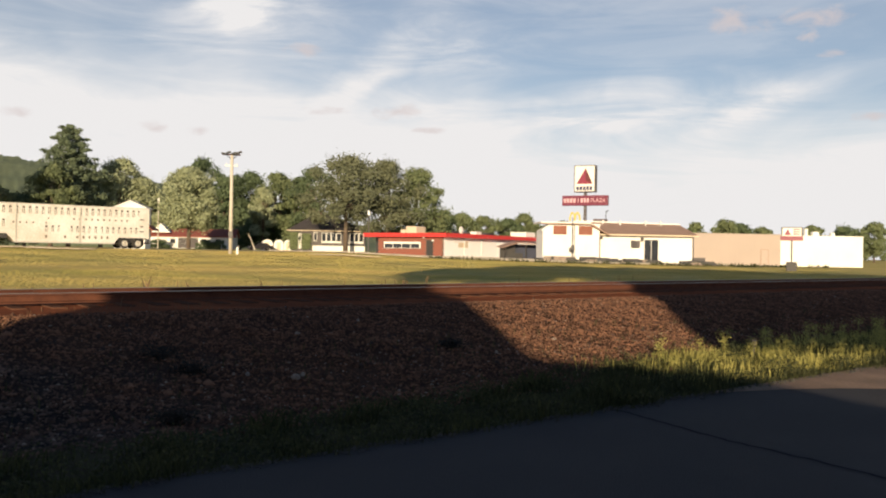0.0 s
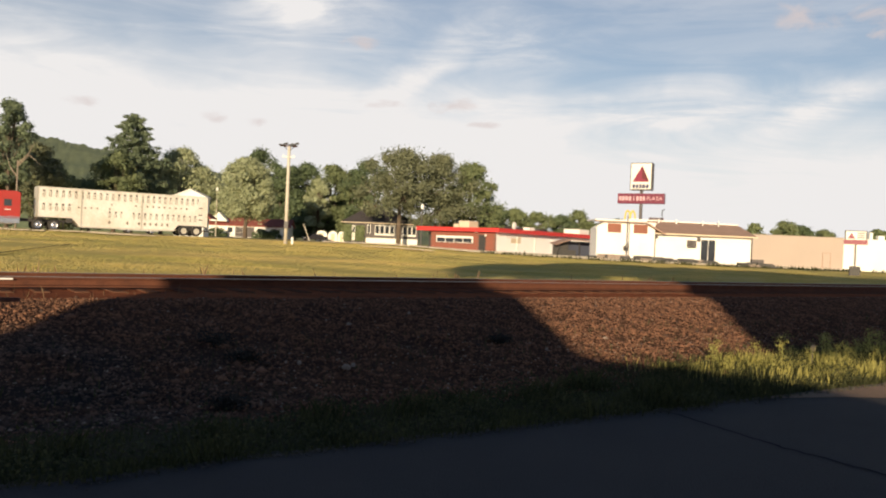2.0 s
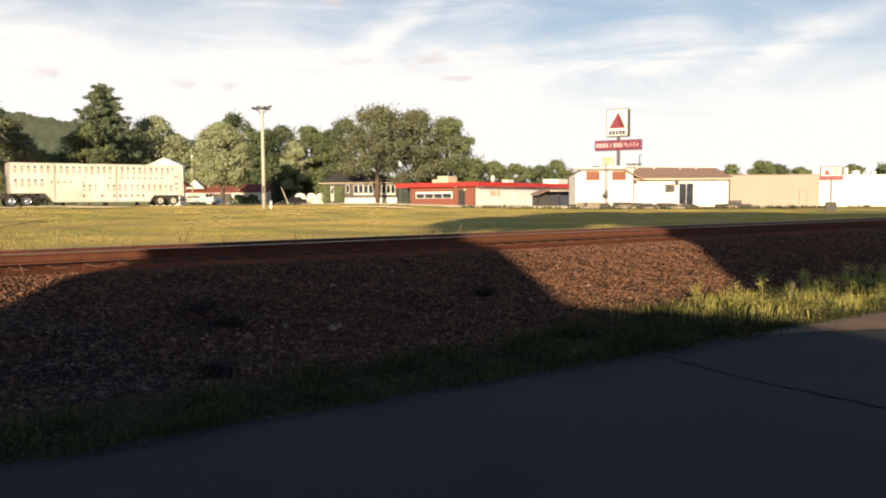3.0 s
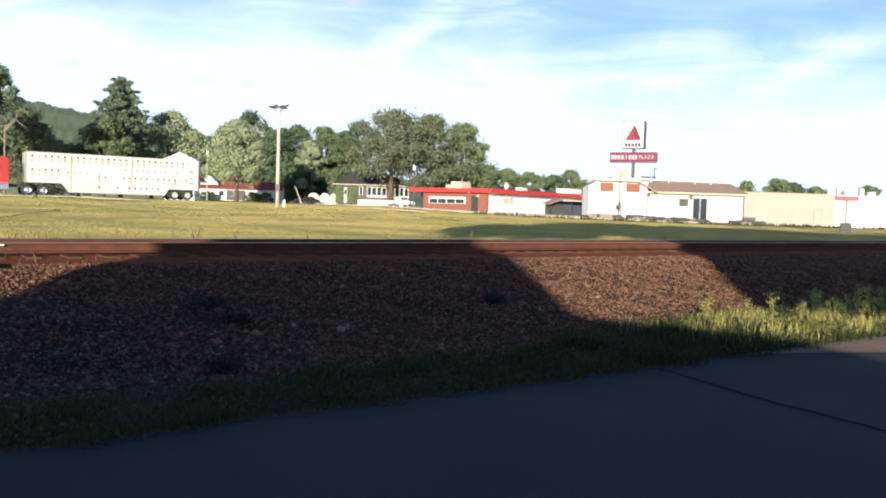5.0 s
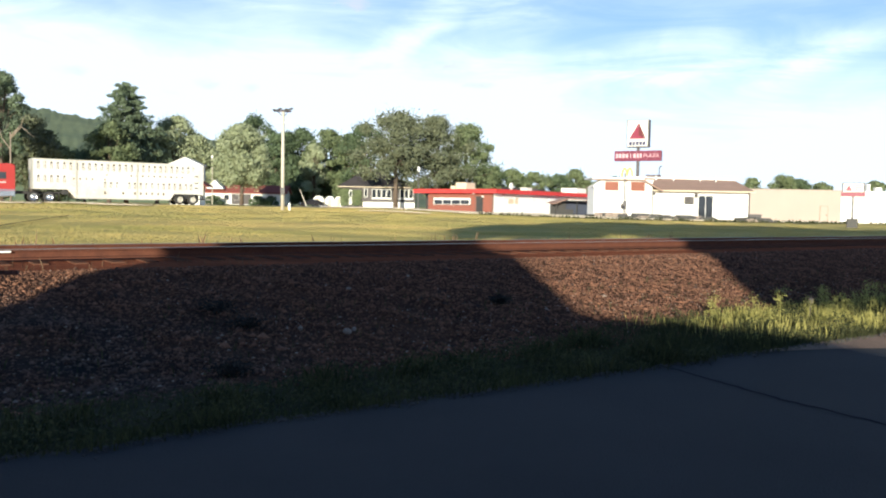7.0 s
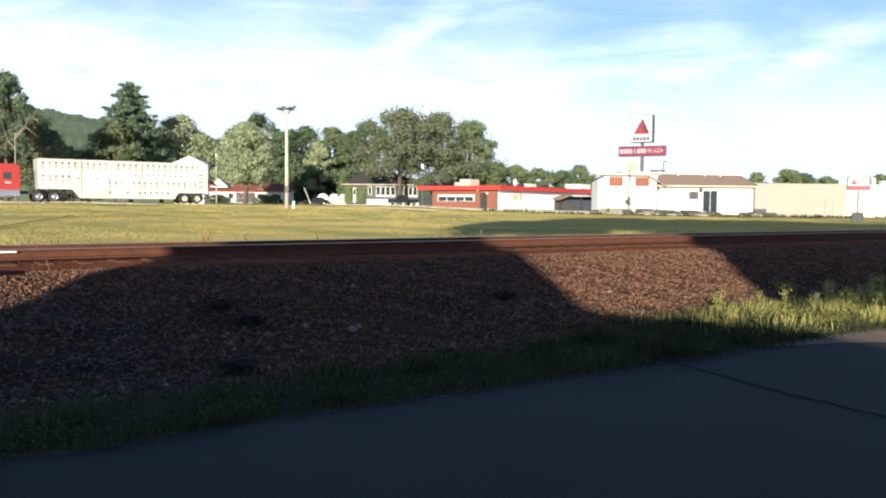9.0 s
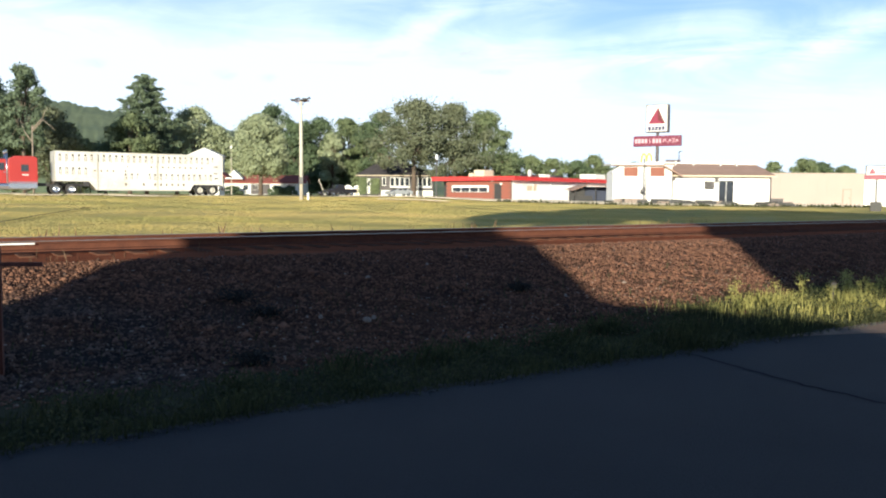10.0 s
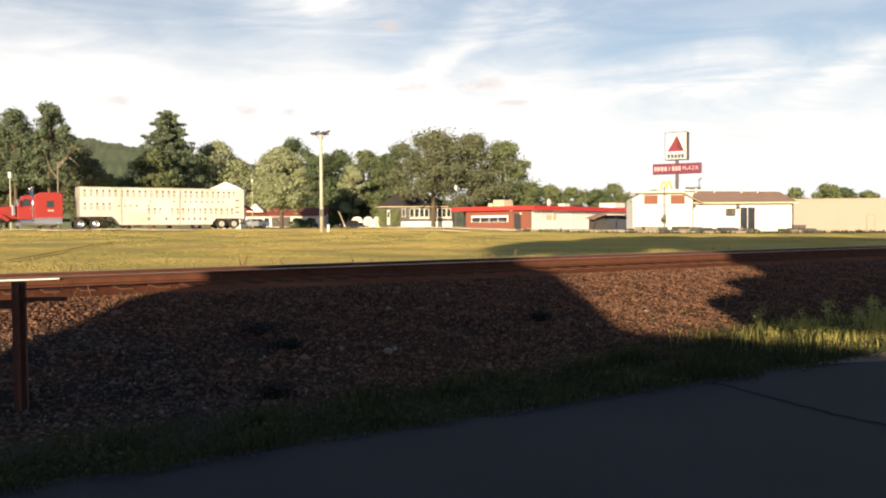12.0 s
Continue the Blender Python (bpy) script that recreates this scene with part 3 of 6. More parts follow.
def trees():
    far_by = 1.3
    t = lambda col, y: (col - 784) / 1444 * y * far_by

    def broadleaf(x, y, ht, wd, *more, **named):
        return broadleaf_tree(x, y * far_by, ht * far_by, wd * far_by, *more, leaf_by=1.2, **named)

    # the big spreading tree beside the dark house: upright cottonwood with gaps
    broadleaf(t(712, 118), 118, 13.9, 14.5, "large spreading cottonwood with gaps in its olive-green crown", LEAF_OLIVE, 11, 0.3, 27, 250, 0.24, shape=0.85)
    broadleaf(t(785, 122), 122, 13.9, 13.0, "large drooping willow with a grey-green crown", LEAF_OLIVE, 21, 0.2, 28, 250, 0.24, shape=0.9)
    broadleaf(t(835, 126), 126, 13.2, 11.0, "willow with long hanging branches", LEAF, 23, 0.06, 36, 220, 0.24)
    broadleaf(t(658, 137), 137, 13.9, 10.6, "cottonwood with a ragged dark crown", LEAF_DARK, 25, 0.2, 20, 210, 0.24)
    # the light maple in front of the ranch house
    broadleaf(t(441, 112), 112, 11.0, 8.0, "pale green rounded maple before the ranch house", LEAF_LIGHT, 31, 0.25, 64, 330, 0.21, shape=0.95)
    # tall pine and the broadleaf trees round it
    conifer(t(238, 135), 135 * far_by, 25.9, 18.2, "tall dark pine with layered boughs", NEEDLE, 41)
    broadleaf(t(208, 128), 128, 12.6, 8.6, "dark green broadleaf tree at the foot of the pine", LEAF, 43, 0.1, 26, 230, 0.24)
    broadleaf(t(325, 145), 145, 15.4, 11.5, "light green ash tree behind the white house", LEAF_LIGHT, 45, 0.15, 34, 230, 0.26)
    broadleaf(t(292, 146), 146, 13.2, 9.0, "grey-green tree behind the livestock trailer", LEAF_LIGHT, 46, 0.1, 26, 220, 0.26)
    broadleaf(t(368, 146), 146, 12.0, 8.5, "light green tree behind the roofs", LEAF_LIGHT, 47, 0.1, 24, 220, 0.26)
    broadleaf(t(465, 150), 150, 16.4, 10.5, "dark tree standing behind the maple", LEAF_DARK, 51, 0.12, 30, 230, 0.26)
    broadleaf(t(505, 148), 148, 13.0, 8.0, "dark green tree of the grove", LEAF_DARK, 52, 0.05, 26, 230, 0.26)
    broadleaf(t(548, 152), 152, 14.4, 11.0, "dark green tree of the grove", LEAF_DARK, 53, 0.05, 30, 230, 0.26)
    broadleaf(t(590, 145), 145, 13.6, 10.0, "mid green tree of the grove", LEAF, 54, 0.1, 28, 230, 0.26)
    broadleaf(t(568, 138), 138, 10.5, 6.0, "light green tree at the edge of the grove", LEAF_LIGHT, 55, 0.2, 20, 220, 0.24)
    broadleaf(t(628, 140), 140, 11.0, 8.0, "mid green tree of the grove", LEAF, 56, 0.1, 24, 220, 0.26)
    broadleaf(t(520, 150), 150, 13.6, 8.0, "dark green tree of the grove", LEAF_DARK, 64, 0.05, 26, 220, 0.26)
    broadleaf(t(632, 150), 150, 13.4, 8.0, "dark green tree of the grove", LEAF_DARK, 66, 0.05, 26, 220, 0.26)
    broadleaf(t(530, 140), 140, 7.0, 8.0, "dark undergrowth tree of the grove", LEAF_DARK, 57, 0.02, 20, 220, 0.26)
    broadleaf(t(610, 150), 150, 7.0, 10.0, "dark undergrowth tree of the grove", LEAF_DARK, 58, 0.02, 22, 220, 0.26)
    broadleaf(t(400, 150), 150, 8.0, 9.0, "dark undergrowth tree behind the ranch house", LEAF_DARK, 59, 0.02, 22, 220, 0.26)
    # ragged pines at the edge of the view, and the scrub under them
    for col, y, ht, wd, sd in ((20, 108, 17.0, 6.6, 61), (-42, 110, 16.5, 8.5, 63), (-95, 112, 15.5, 9.0, 65)):
        broadleaf(t(col, y), y, ht, wd, "ragged old pine with bare lower limbs", NEEDLE, sd, 0.34, 26, 210, 0.22, BARK, stout=0.6)
    for col, y, ht, wd, sd in ((72, 118, 12.5, 9.0, 67), (0, 120, 9.5, 9.0, 68), (-60, 118, 9.0, 9.0, 69), (120, 125, 8.4, 9.5, 70), (165, 130, 8.2, 9.0, 72), (98, 121, 10.5, 7.0, 74)):
        broadleaf(t(col, y), y, ht, wd, "olive scrub tree behind the truck", LEAF_OLIVE if sd % 2 else LEAF, sd, 0.05, 24, 220, 0.24)
    for col, wd, sd in ((388, 4.0, 75), (470, 3.4, 76), (492, 2.6, 77)):
        broadleaf(t(col, 124), 124, 1.4, wd, "dark clipped shrub before the ranch house", LEAF_DARK, sd, 0.02, 14, 120, 0.14)
    # dead limbs that stick out of the nearest pine
    dead = Shape()
    for a, b, c in (((0, 0, 10.6), (1.7, 0, 12.3), (2.6, 0, 14.3)), ((0, 0, 10.2), (1.8, 0.1, 12.1), (3.9, 0, 10.4)), ((0, 0, 8.4), (-1.3, 0, 10.2), (-1.9, 0, 12.0))):
        dead.tube(a, b, 0.11, 0.07, 6)
        dead.tube(b, c, 0.07, 0.02, 6)
    single("dead_tree", dead.tube((0, 0, -0.2), (0, 0, 11.2), 0.17, 0.1, 8), BARK_PALE, pose(t(36, 103), 103 * far_by, h(t(36, 103), 103 * far_by)), "bare pale dead tree with forked limbs", "dead tree", smooth=True)
    # low trees far behind the forecourt and the metal sheds
    far = [(880, 175, 9.5, 9, 81), (915, 180, 9.2, 10, 82), (960, 185, 8.8, 10, 83), (1000, 190, 8.6, 9, 84), (1030, 195, 10.2, 9, 85), (1062, 200, 7.5, 9, 86),
           (1100, 190, 8.4, 7, 87), (1343, 185, 8.6, 7, 88), (1395, 190, 9.6, 9, 89), (1430, 195, 9.0, 9, 90), (1465, 200, 8.4, 9, 91), (1560, 180, 8.2, 8, 92), (1625, 185, 8.5, 9, 93), (1680, 185, 9.4, 10, 94), (1740, 190, 8.5, 10, 95)]
    for col, y, ht, wd, sd in far:
        broadleaf(t(col, y), y, ht, wd, "distant rounded green tree", LEAF if sd % 3 else LEAF_DARK, sd, 0.08, 20, 190, 0.32)


trees()


def hills():
    rng = np.random.default_rng(4)
    a = np.linspace(-1.1, 0.05, 330)
    top = np.interp(a, [-1.1, -0.7, -0.52, -0.41, -0.28, -0.18, 0.05], [182, 160, 133, 111, 90, 60, 24])
    ragged = top + 1.2 * np.sin(a * 210) + rng.uniform(-1.3, 1.3, len(a))
    v, rows = [], 18
    for k in range(rows):
        f = k / (rows - 1)
        y = 700 + 350 * f
        for i in range(len(a)):
            v.append((a[i] * y, y, -5 + ((ragged if k == rows - 1 else top)[i] * 0.95 + 5) * f ** 0.8 + (rng.uniform(-1.3, 1.3) if 0 < k < rows - 1 else 0)))
    n = len(a)
    q = [(k * n + i, k * n + i + 1, (k + 1) * n + i + 1, (k + 1) * n + i) for k in range(rows - 1) for i in range(n - 1)]
    tagged(new("far_hill", raw_mesh("far_hill", v, q, FOREST)), "long wooded hill in the distance", "hill", kind="structure")


hills()


def blades(name, s_range, p_range, count, height, width, material, seed, label, category, density=None, bend=0.35, patchy=0.5, least=0.45):
    rng = np.random.default_rng(seed)
    s, p = rng.uniform(*s_range, count), rng.uniform(*p_range, count)
    if density:
        keep = density(s, p, rng)
        s, p = s[keep], p[keep]
    n = len(s)
    x, y = UX * s - UY * p, UY * s + UX * p
    z = level(x, y) - 0.01
    patch = 1 - patchy * 0.5 + patchy * smooth_noise(x, y, 1.6, seed)
    ht = height * rng.uniform(least, 1.15, n) * np.clip(patch, 0.35, 1.5)
    a = rng.uniform(0, 6.28, n)
    w = width * rng.uniform(0.6, 1.3, n)
    dx, dy = np.cos(a), np.sin(a)
    b = rng.uniform(0, bend, n) * ht
    ba = rng.uniform(0, 6.28, n)
    bx, by = np.cos(ba) * b, np.sin(ba) * b
    v = np.stack([np.stack([x - dx * w, y - dy * w, z], -1), np.stack([x + dx * w, y + dy * w, z], -1),
                  np.stack([x + dx * w * 0.7 + bx * 0.4, y + dy * w * 0.7 + by * 0.4, z + ht * 0.6], -1),
                  np.stack([x - dx * w * 0.2 + bx, y - dy * w * 0.2 + by, z + ht], -1)], 1)
    me = raw_mesh(name, v, np.arange(4 * n).reshape(-1, 4), material)
    return tagged(new(name, me), label, category, kind="stuff")


def lowland():
    edge = lambda s, p, rng: p > 5.62 + 0.16 * smooth_noise(s, s * 0 + 1, 1.3, 6) + rng.normal(0, 0.10, len(p))
    fade = lambda s, p, rng: edge(s, p, rng) & (rng.uniform(0, 1, len(p)) < np.clip((np.interp(s, [1, 6, 10], [7.0, 7.7, 8.6]) + 0.4 * smooth_noise(s, p, 2.0, 9) - p) / 0.8, 0, 1))
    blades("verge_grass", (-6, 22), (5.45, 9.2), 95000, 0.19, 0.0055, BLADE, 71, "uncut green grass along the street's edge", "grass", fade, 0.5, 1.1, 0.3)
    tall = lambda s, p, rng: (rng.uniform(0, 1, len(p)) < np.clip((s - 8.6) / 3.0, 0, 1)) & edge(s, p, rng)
    blades("tall_weeds", (7, 24), (5.9, 8.2), 21000, 0.27, 0.0045, WEED_LIT, 73, "tall weeds on the verge, sunlight put into their colour", "weeds", tall, 0.3)
    sparse = lambda s, p, rng: rng.uniform(0, 1, len(p)) < 0.5 + 0.5 * smooth_noise(s, p, 3, 12)
    blades("bank_weeds", (-8, 20), (7.2, 10.3), 3600, 0.15, 0.006, BLADE, 75, "thin weeds on the stony bank", "weeds", sparse)
    blades("meadow_grass", (-40, 60), (20.5, 38), 230000, 0.024, 0.034, DRY, 77, "dry mown grass of the meadow", "grass", patchy=0.1, least=0.85)
    open_ground = lambda s, p, rng: ~((UY * s + UX * p > 76 + 2 * smooth_noise(s, p, 6, 2)) & (UX * s - UY * p > -5))
    blades("far_meadow_grass", (-50, 80), (38, 72), 180000, 0.026, 0.07, DRY, 76, "dry mown grass of the meadow by the highway", "grass", open_ground, patchy=0.1, least=0.85)
    front = lambda x: np.interp(x, [2, 9, 17, 30, 48], [77.5, 79.3, 78, 83.5, 94])
    tufts = lambda s, p, rng: (np.abs(UY * s + UX * p - front(UX * s - UY * p) + 1.2) < 1.5) & (UX * s - UY * p > 4) & (smooth_noise(s, p, 5.0, 16) > 0.1)
    blades("yard_weeds", (40, 95), (40, 75), 60000, 0.42, 0.05, BLADE, 80, "dark rank weeds along the gravel yard", "weeds", tufts)
    blades("track_weeds", (-10, 6), (12.2, 13.6), 400, 0.22, 0.004, WEED_DRY, 78, "dry brown weeds beside the track", "weeds", sparse)
    clump = lambda s, p, rng: smooth_noise(s, p, 4.0, 14) > 0.25
    blades("meadow_weeds", (-4, 24), (18.5, 21.5), 1500, 0.42, 0.02, WEED_DRY, 79, "brown seeding weeds at the meadow's edge", "weeds", clump)


lowland()


def plumes():
    """Seed heads on the tallest weeds."""
    rng = np.random.default_rng(99)
    for k in range(60):
        s, p = rng.uniform(9.0, 19), rng.uniform(6.3, 8.2)
        x, y = along(s, p)
        ht = rng.uniform(0.2, 0.42) + (0.18 if k % 5 == 0 and s > 9 else 0)
        weed = thing("goldenrod", pose(x, y, h(x, y) - 0.02, 0, 0, rng.uniform(0, 360)), "tall yellow-green goldenrod stalk with a feathery head", "weed", "goldenrod on the verge")
        st = Shape().tube((0, 0, 0), (0.03, 0, ht), 0.006, 0.004, 5)
        part("stalk", st, WEED_LIT, weed)
        pts = rng.normal(0, 1, (70, 3)) * (0.045, 0.045, 0.04) + (0.03, 0, ht)
        v = leaf_cards(pts, np.tile((0, 0, 1.0), (70, 1)), 0.016, rng, 1.0)
        tagged(part("head", raw_mesh("head", v, np.arange(len(v)).reshape(-1, 4), WEED_LIT), WEED_LIT, weed), kind="stuff")
        n = 24
        pts = np.stack([rng.normal(0, 0.05, n), rng.normal(0, 0.05, n), rng.uniform(0.1, ht, n)], 1)
        v = leaf_cards(pts, rng.normal(0, 1, (n, 3)), 0.026, rng, 1.0)
        tagged(part("leaves", raw_mesh("leaves", v, np.arange(len(v)).reshape(-1, 4), WEED_LIT), WEED_LIT, weed), kind="stuff")


plumes()


def herbs():
    """Low leafy herbs that fill the verge between the blades."""
    rng = np.random.default_rng(120)
    n = 120000
    s, p = rng.uniform(-6, 22, n), rng.uniform(5.5, 8.9, n)
    x, y = UX * s - UY * p, UY * s + UX * p
    tall = np.clip(0.55 + 0.8 * smooth_noise(x, y, 1.4, 31) + 0.35 * np.clip((s - 8) / 4, 0, 1), 0.12, 1.7)
    keep = (p > 5.66 + 0.17 * smooth_noise(s, s * 0 + 1, 1.3, 6)) & (rng.uniform(0, 1, n) < np.clip((np.interp(s, [1, 6, 10], [7.1, 7.8, 8.7]) + 0.4 * smooth_noise(s, p, 2.0, 9) - p) / 0.8, 0, 1)) & (rng.uniform(0, 1, n) < 0.45 + 0.4 * tall)
    x, y, tall = x[keep], y[keep], tall[keep]
    z = level(x, y) + rng.uniform(0, 1, len(x)) ** 1.3 * 0.17 * tall
    v = leaf_cards(np.stack([x, y, z], 1), np.tile((0.0, -0.4, 0.7), (len(x), 1)), 0.02, rng, 0.6)
    tagged(new("verge_herbs", raw_mesh("verge_herbs", v, np.arange(len(v)).reshape(-1, 4), HERB)), "low leafy weeds on the verge", "weeds", kind="stuff")


herbs()


def bare_patches():
    """Bare sandy spots in the mown meadow."""
    rng = np.random.default_rng(44)
    for a, y, rx, ry in ((-0.512, 58, 1.7, 1.3), (-0.44, 63, 2.2, 1.6), (-0.385, 61, 2.4, 1.4), (-0.56, 60, 1.6, 1.2), (-0.05, 66, 3.0, 1.2)):
        x = a * y
        pts = [(x + rx * math.cos(q) * rng.uniform(0.7, 1.2), y + ry * math.sin(q) * rng.uniform(0.7, 1.2)) for q in [6.283 * k / 16 for k in range(16)]]
        me = Shape().poly([(col, row, h(col, row) + 0.085) for col, row in pts], [tuple(range(16))]).mesh("bare_patch", SAND)
        tagged(new("bare_patch", me), "bare pale sandy patch in the meadow", "soil", kind="structure")
    # a narrow dark strip across the meadow, painted as a pole's cast shadow
    shade_line = Shape()
    run = [(-14.3, 24.5), (-14.95, 27.5), (-15.65, 30.2), (-16.3, 33.3), (-16.95, 36.4), (-17.5, 39.0)]
    for (x0, y0), (x1, y1) in zip(run, run[1:]):
        w = 0.07
        shade_line.poly([(x0 - w, y0, h(x0, y0) + 0.07), (x0 + w, y0, h(x0, y0) + 0.07), (x1 + w, y1, h(x1, y1) + 0.07), (x1 - w, y1, h(x1, y1) + 0.07)], [(0, 1, 2, 3)])
    tagged(new("pole_shadow_strip", shade_line.mesh("pole_shadow_strip", SOIL)), "narrow dark strip painted as a pole's shadow on the meadow", "soil", kind="structure")


bare_patches()


def bank_debris():
    """Dark dead shrubs caught among the stones."""
    rng = np.random.default_rng(61)
    for x, y, r in ((-2.75, 10.28, 0.3), (-2.27, 9.74, 0.24), (-1.97, 7.9, 0.22), (1.0, 12.4, 0.2)):
        bush = thing("dead_shrub", pose(x, y, h(x, y)), "dark dead shrub on the stony bank", "shrub", "dead shrubs on the bank")
        st = Shape()
        for k in range(9):
            a = rng.uniform(0, 6.28)
            st.tube((0, 0, -0.03), (math.cos(a) * r, math.sin(a) * r * 0.7, r * rng.uniform(0.4, 0.9)), 0.008, 0.003, 4, False)
        tagged(part("twigs", st, DEAD, bush), kind="stuff")
        n = 500
        pts = rng.normal(0, 0.42, (n, 3)) * (r, r * 0.7, r * 0.4) + (0, 0, r * 0.35)
        v = leaf_cards(pts, rng.normal(0, 1, (n, 3)), 0.02, rng, 1.0)
        tagged(part("leaves", raw_mesh("leaves", v, np.arange(len(v)).reshape(-1, 4), DEAD), DEAD, bush), kind="stuff")
    for x, y, r in ((-1.07, 10.0, 0.065), (-1.3, 12.27, 0.045), (2.84, 13.6, 0.05)):
        bm = bmesh.new()
        bmesh.ops.create_icosphere(bm, subdivisions=2, radius=r)
        for v in bm.verts:
            v.co *= rng.uniform(0.8, 1.1)
            v.co.z *= 0.7
        me = bpy.data.meshes.new("rock")
        bm.to_mesh(me)
        bm.free()
        me.materials.append(PALE)
        single("rock", me, PALE, pose(x, y, h(x, y) + r * 0.25), "pale angular rock lying on the bank", "rock")


bank_debris()


# ---- vehicles ----
def wheel_meshes(r, w):
    tyre = Shape().lathe([(-w / 2, r * 0.6), (-w / 2, r * 0.93), (-w * 0.38, r), (w * 0.38, r), (w / 2, r * 0.93), (w / 2, r * 0.6), (-w / 2, r * 0.6)], 24)
    rim = Shape().lathe([(-w * 0.46, 0.001), (-w * 0.46, r * 0.2), (-w * 0.3, r * 0.28), (-w * 0.34, r * 0.52), (-w * 0.47, r * 0.62), (w * 0.2, r * 0.62), (w * 0.2, 0.001)], 20)
    return tyre, rim


def wheels(owner, spots, r, w, rim_material):
    """spots: (x, y, side) of each wheel's middle; side -1 shows its face towards -y."""
    tyre, rim = wheel_meshes(r, w)
    tm, rm = tyre.mesh("tyre", RUBBER, True), rim.mesh("rim", rim_material, True)
    made = []
    for x, y, side in spots:
        wh = new("wheel")
        wh.parent = owner
        wh.matrix_basis = pose(x, y, r, 0, 0, 0 if side < 0 else 180)
        part("tyre", tm, RUBBER, wh)
        part("rim", rm, rim_material, wh)
        made.append(wh)
    return made


def livestock_trailer(m):
    """A pot-belly livestock trailer, nose at x = 0, tail at x = 16."""
    tr = thing("livestock_trailer", m, "long pale aluminium livestock trailer with punched sides, parked on the shoulder", "trailer")
    top, yw = 4.05, 1.28
    # side outline: nose over the tractor, dropped belly, tail over the axles
    side = [(0, 1.25), (2.9, 1.25), (3.7, 0.42), (12.5, 0.42), (12.9, 1.05), (15.5, 1.05), (15.9, 0.95), (15.9, top), (0, top)]
    part("body", Shape().prism(side, -yw + 0.03, yw - 0.03), ALU, tr)
    for x in [0.05 + 0.93 * k for k in range(18)]:
        x = min(x, 15.85)
        z0 = 1.25 if x < 3.2 else (0.44 if x < 12.6 else 1.06)
        part("rib", Shape().box(x - 0.03, x + 0.03, -yw + 0.012, -yw + 0.028, z0, top - 0.06), ALU, tr)
    for z in (4.0, 2.62, 1.28):
        x0, x1 = (0, 15.9) if z > 1.3 else (2.9, 12.8)
        part("rail", Shape().box(x0, x1, -yw + 0.002, -yw + 0.025, z - 0.04, z + 0.04), ALU, tr)
    part("lower_rail", Shape().box(3.7, 12.5, -yw - 0.012, -yw + 0.028, 0.4, 0.52), ALU_RIB, tr)
    rng = np.random.default_rng(2)
    # punched air slots in rows, a pair to each panel
    for z, hh, w, lo, hi, drop in ((3.5, 0.3, 0.1, 0.45, 15.0, 0.03), (2.75, 0.09, 0.09, 6.5, 14.0, 0.25), (2.25, 0.3, 0.1, 0.45, 3.2, 0.0), (1.8, 0.27, 0.1, 6.3, 15.0, 0.06), (1.02, 0.14, 0.10, 6.3, 12.2, 0.15), (2.3, 0.09, 0.08, 3.5, 6.4, 0.5)):
        oval = [(w, -hh * 0.7), (w, hh * 0.7), (w * 0.5, hh), (-w * 0.5, hh), (-w, hh * 0.7), (-w, -hh * 0.7), (-w * 0.5, -hh), (w * 0.5, -hh)]
        slot = Shape().prism(oval, -yw + 0.022, -yw + 0.06).mesh("air_slot", LOUVRE)
        short = Shape().prism([(w, -hh * 0.3), (w, hh * 0.2), (w * 0.5, hh * 0.3), (-w * 0.5, hh * 0.3), (-w, hh * 0.2), (-w, -hh * 0.3)], -yw + 0.022, -yw + 0.06).mesh("air_slot", HOLE)
        low = Shape().box(-w, -w * 0.45, -yw + 0.02, -yw + 0.06, -hh * 1.05, hh * 0.5).box(w * 0.45, w, -yw + 0.02, -yw + 0.06, -hh * 1.05, hh * 0.5).mesh("louvre", LOUVRE)
        x = lo
        while x < hi:
            if rng.uniform() > drop:
                if hh > 0.2:
                    part("air_slot", short, HOLE, tr, at=pose(x, 0, z + hh * 0.75))
                    part("louvre", low, LOUVRE, tr, at=pose(x, 0, z - hh * 0.2))
                else:
                    part("air_slot", slot, LOUVRE, tr, at=pose(x, 0, z))
            x += 0.555
    part("roof_cap", Shape().box(0, 15.9, -yw, yw, top, top + 0.04), ALU_RIB, tr)
    part("nose_frame", Shape().box(-0.04, 0.0, -yw, yw, 1.3, top), ALU_RIB, tr)
    part("bumper", Shape().box(15.9, 16.1, -1.2, 1.2, 0.5, 0.62).box(15.9, 16.0, -0.9, -0.8, 0.5, 1.1).box(15.9, 16.0, 0.8, 0.9, 0.5, 1.1), BLACK, tr)
    part("mud_flap", Shape().box(15.35, 15.38, -1.2, -0.6, 0.25, 1.0), BLACK, tr)
    part("step_box", Shape().box(2.45, 3.0, -1.2, -0.7, 0.78, 1.22), BLACK, tr, bevel=0.03)
    part("axle_frame", Shape().box(12.9, 15.4, -1.0, 1.0, 0.55, 1.05), BLACK, tr)
    for y, side in ((-1.05, -1), (1.05, 1)):
        wheels(tr, [(13.5, y, side), (14.8, y, side)], 0.5, 0.42, ALU_RIB)
    part("tail_lamp", Shape().box(15.9, 15.93, -1.15, -1.0, 1.1, 1.25), LAMP_RED, tr)
    # two darker panel posts, the loading door near the tail and the dock step
    for x in (3.72, 9.3):
        part("panel_post", Shape().box(x - 0.07, x + 0.07, -yw - 0.004, -yw + 0.02, 0.5, top - 0.1), ALU_RIB, tr, "dull aluminium panel post")
    part("loading_door", Shape().box(14.75, 15.5, -yw - 0.006, -yw + 0.02, 1.25, 3.3), ALU, tr, "dusty loading door")
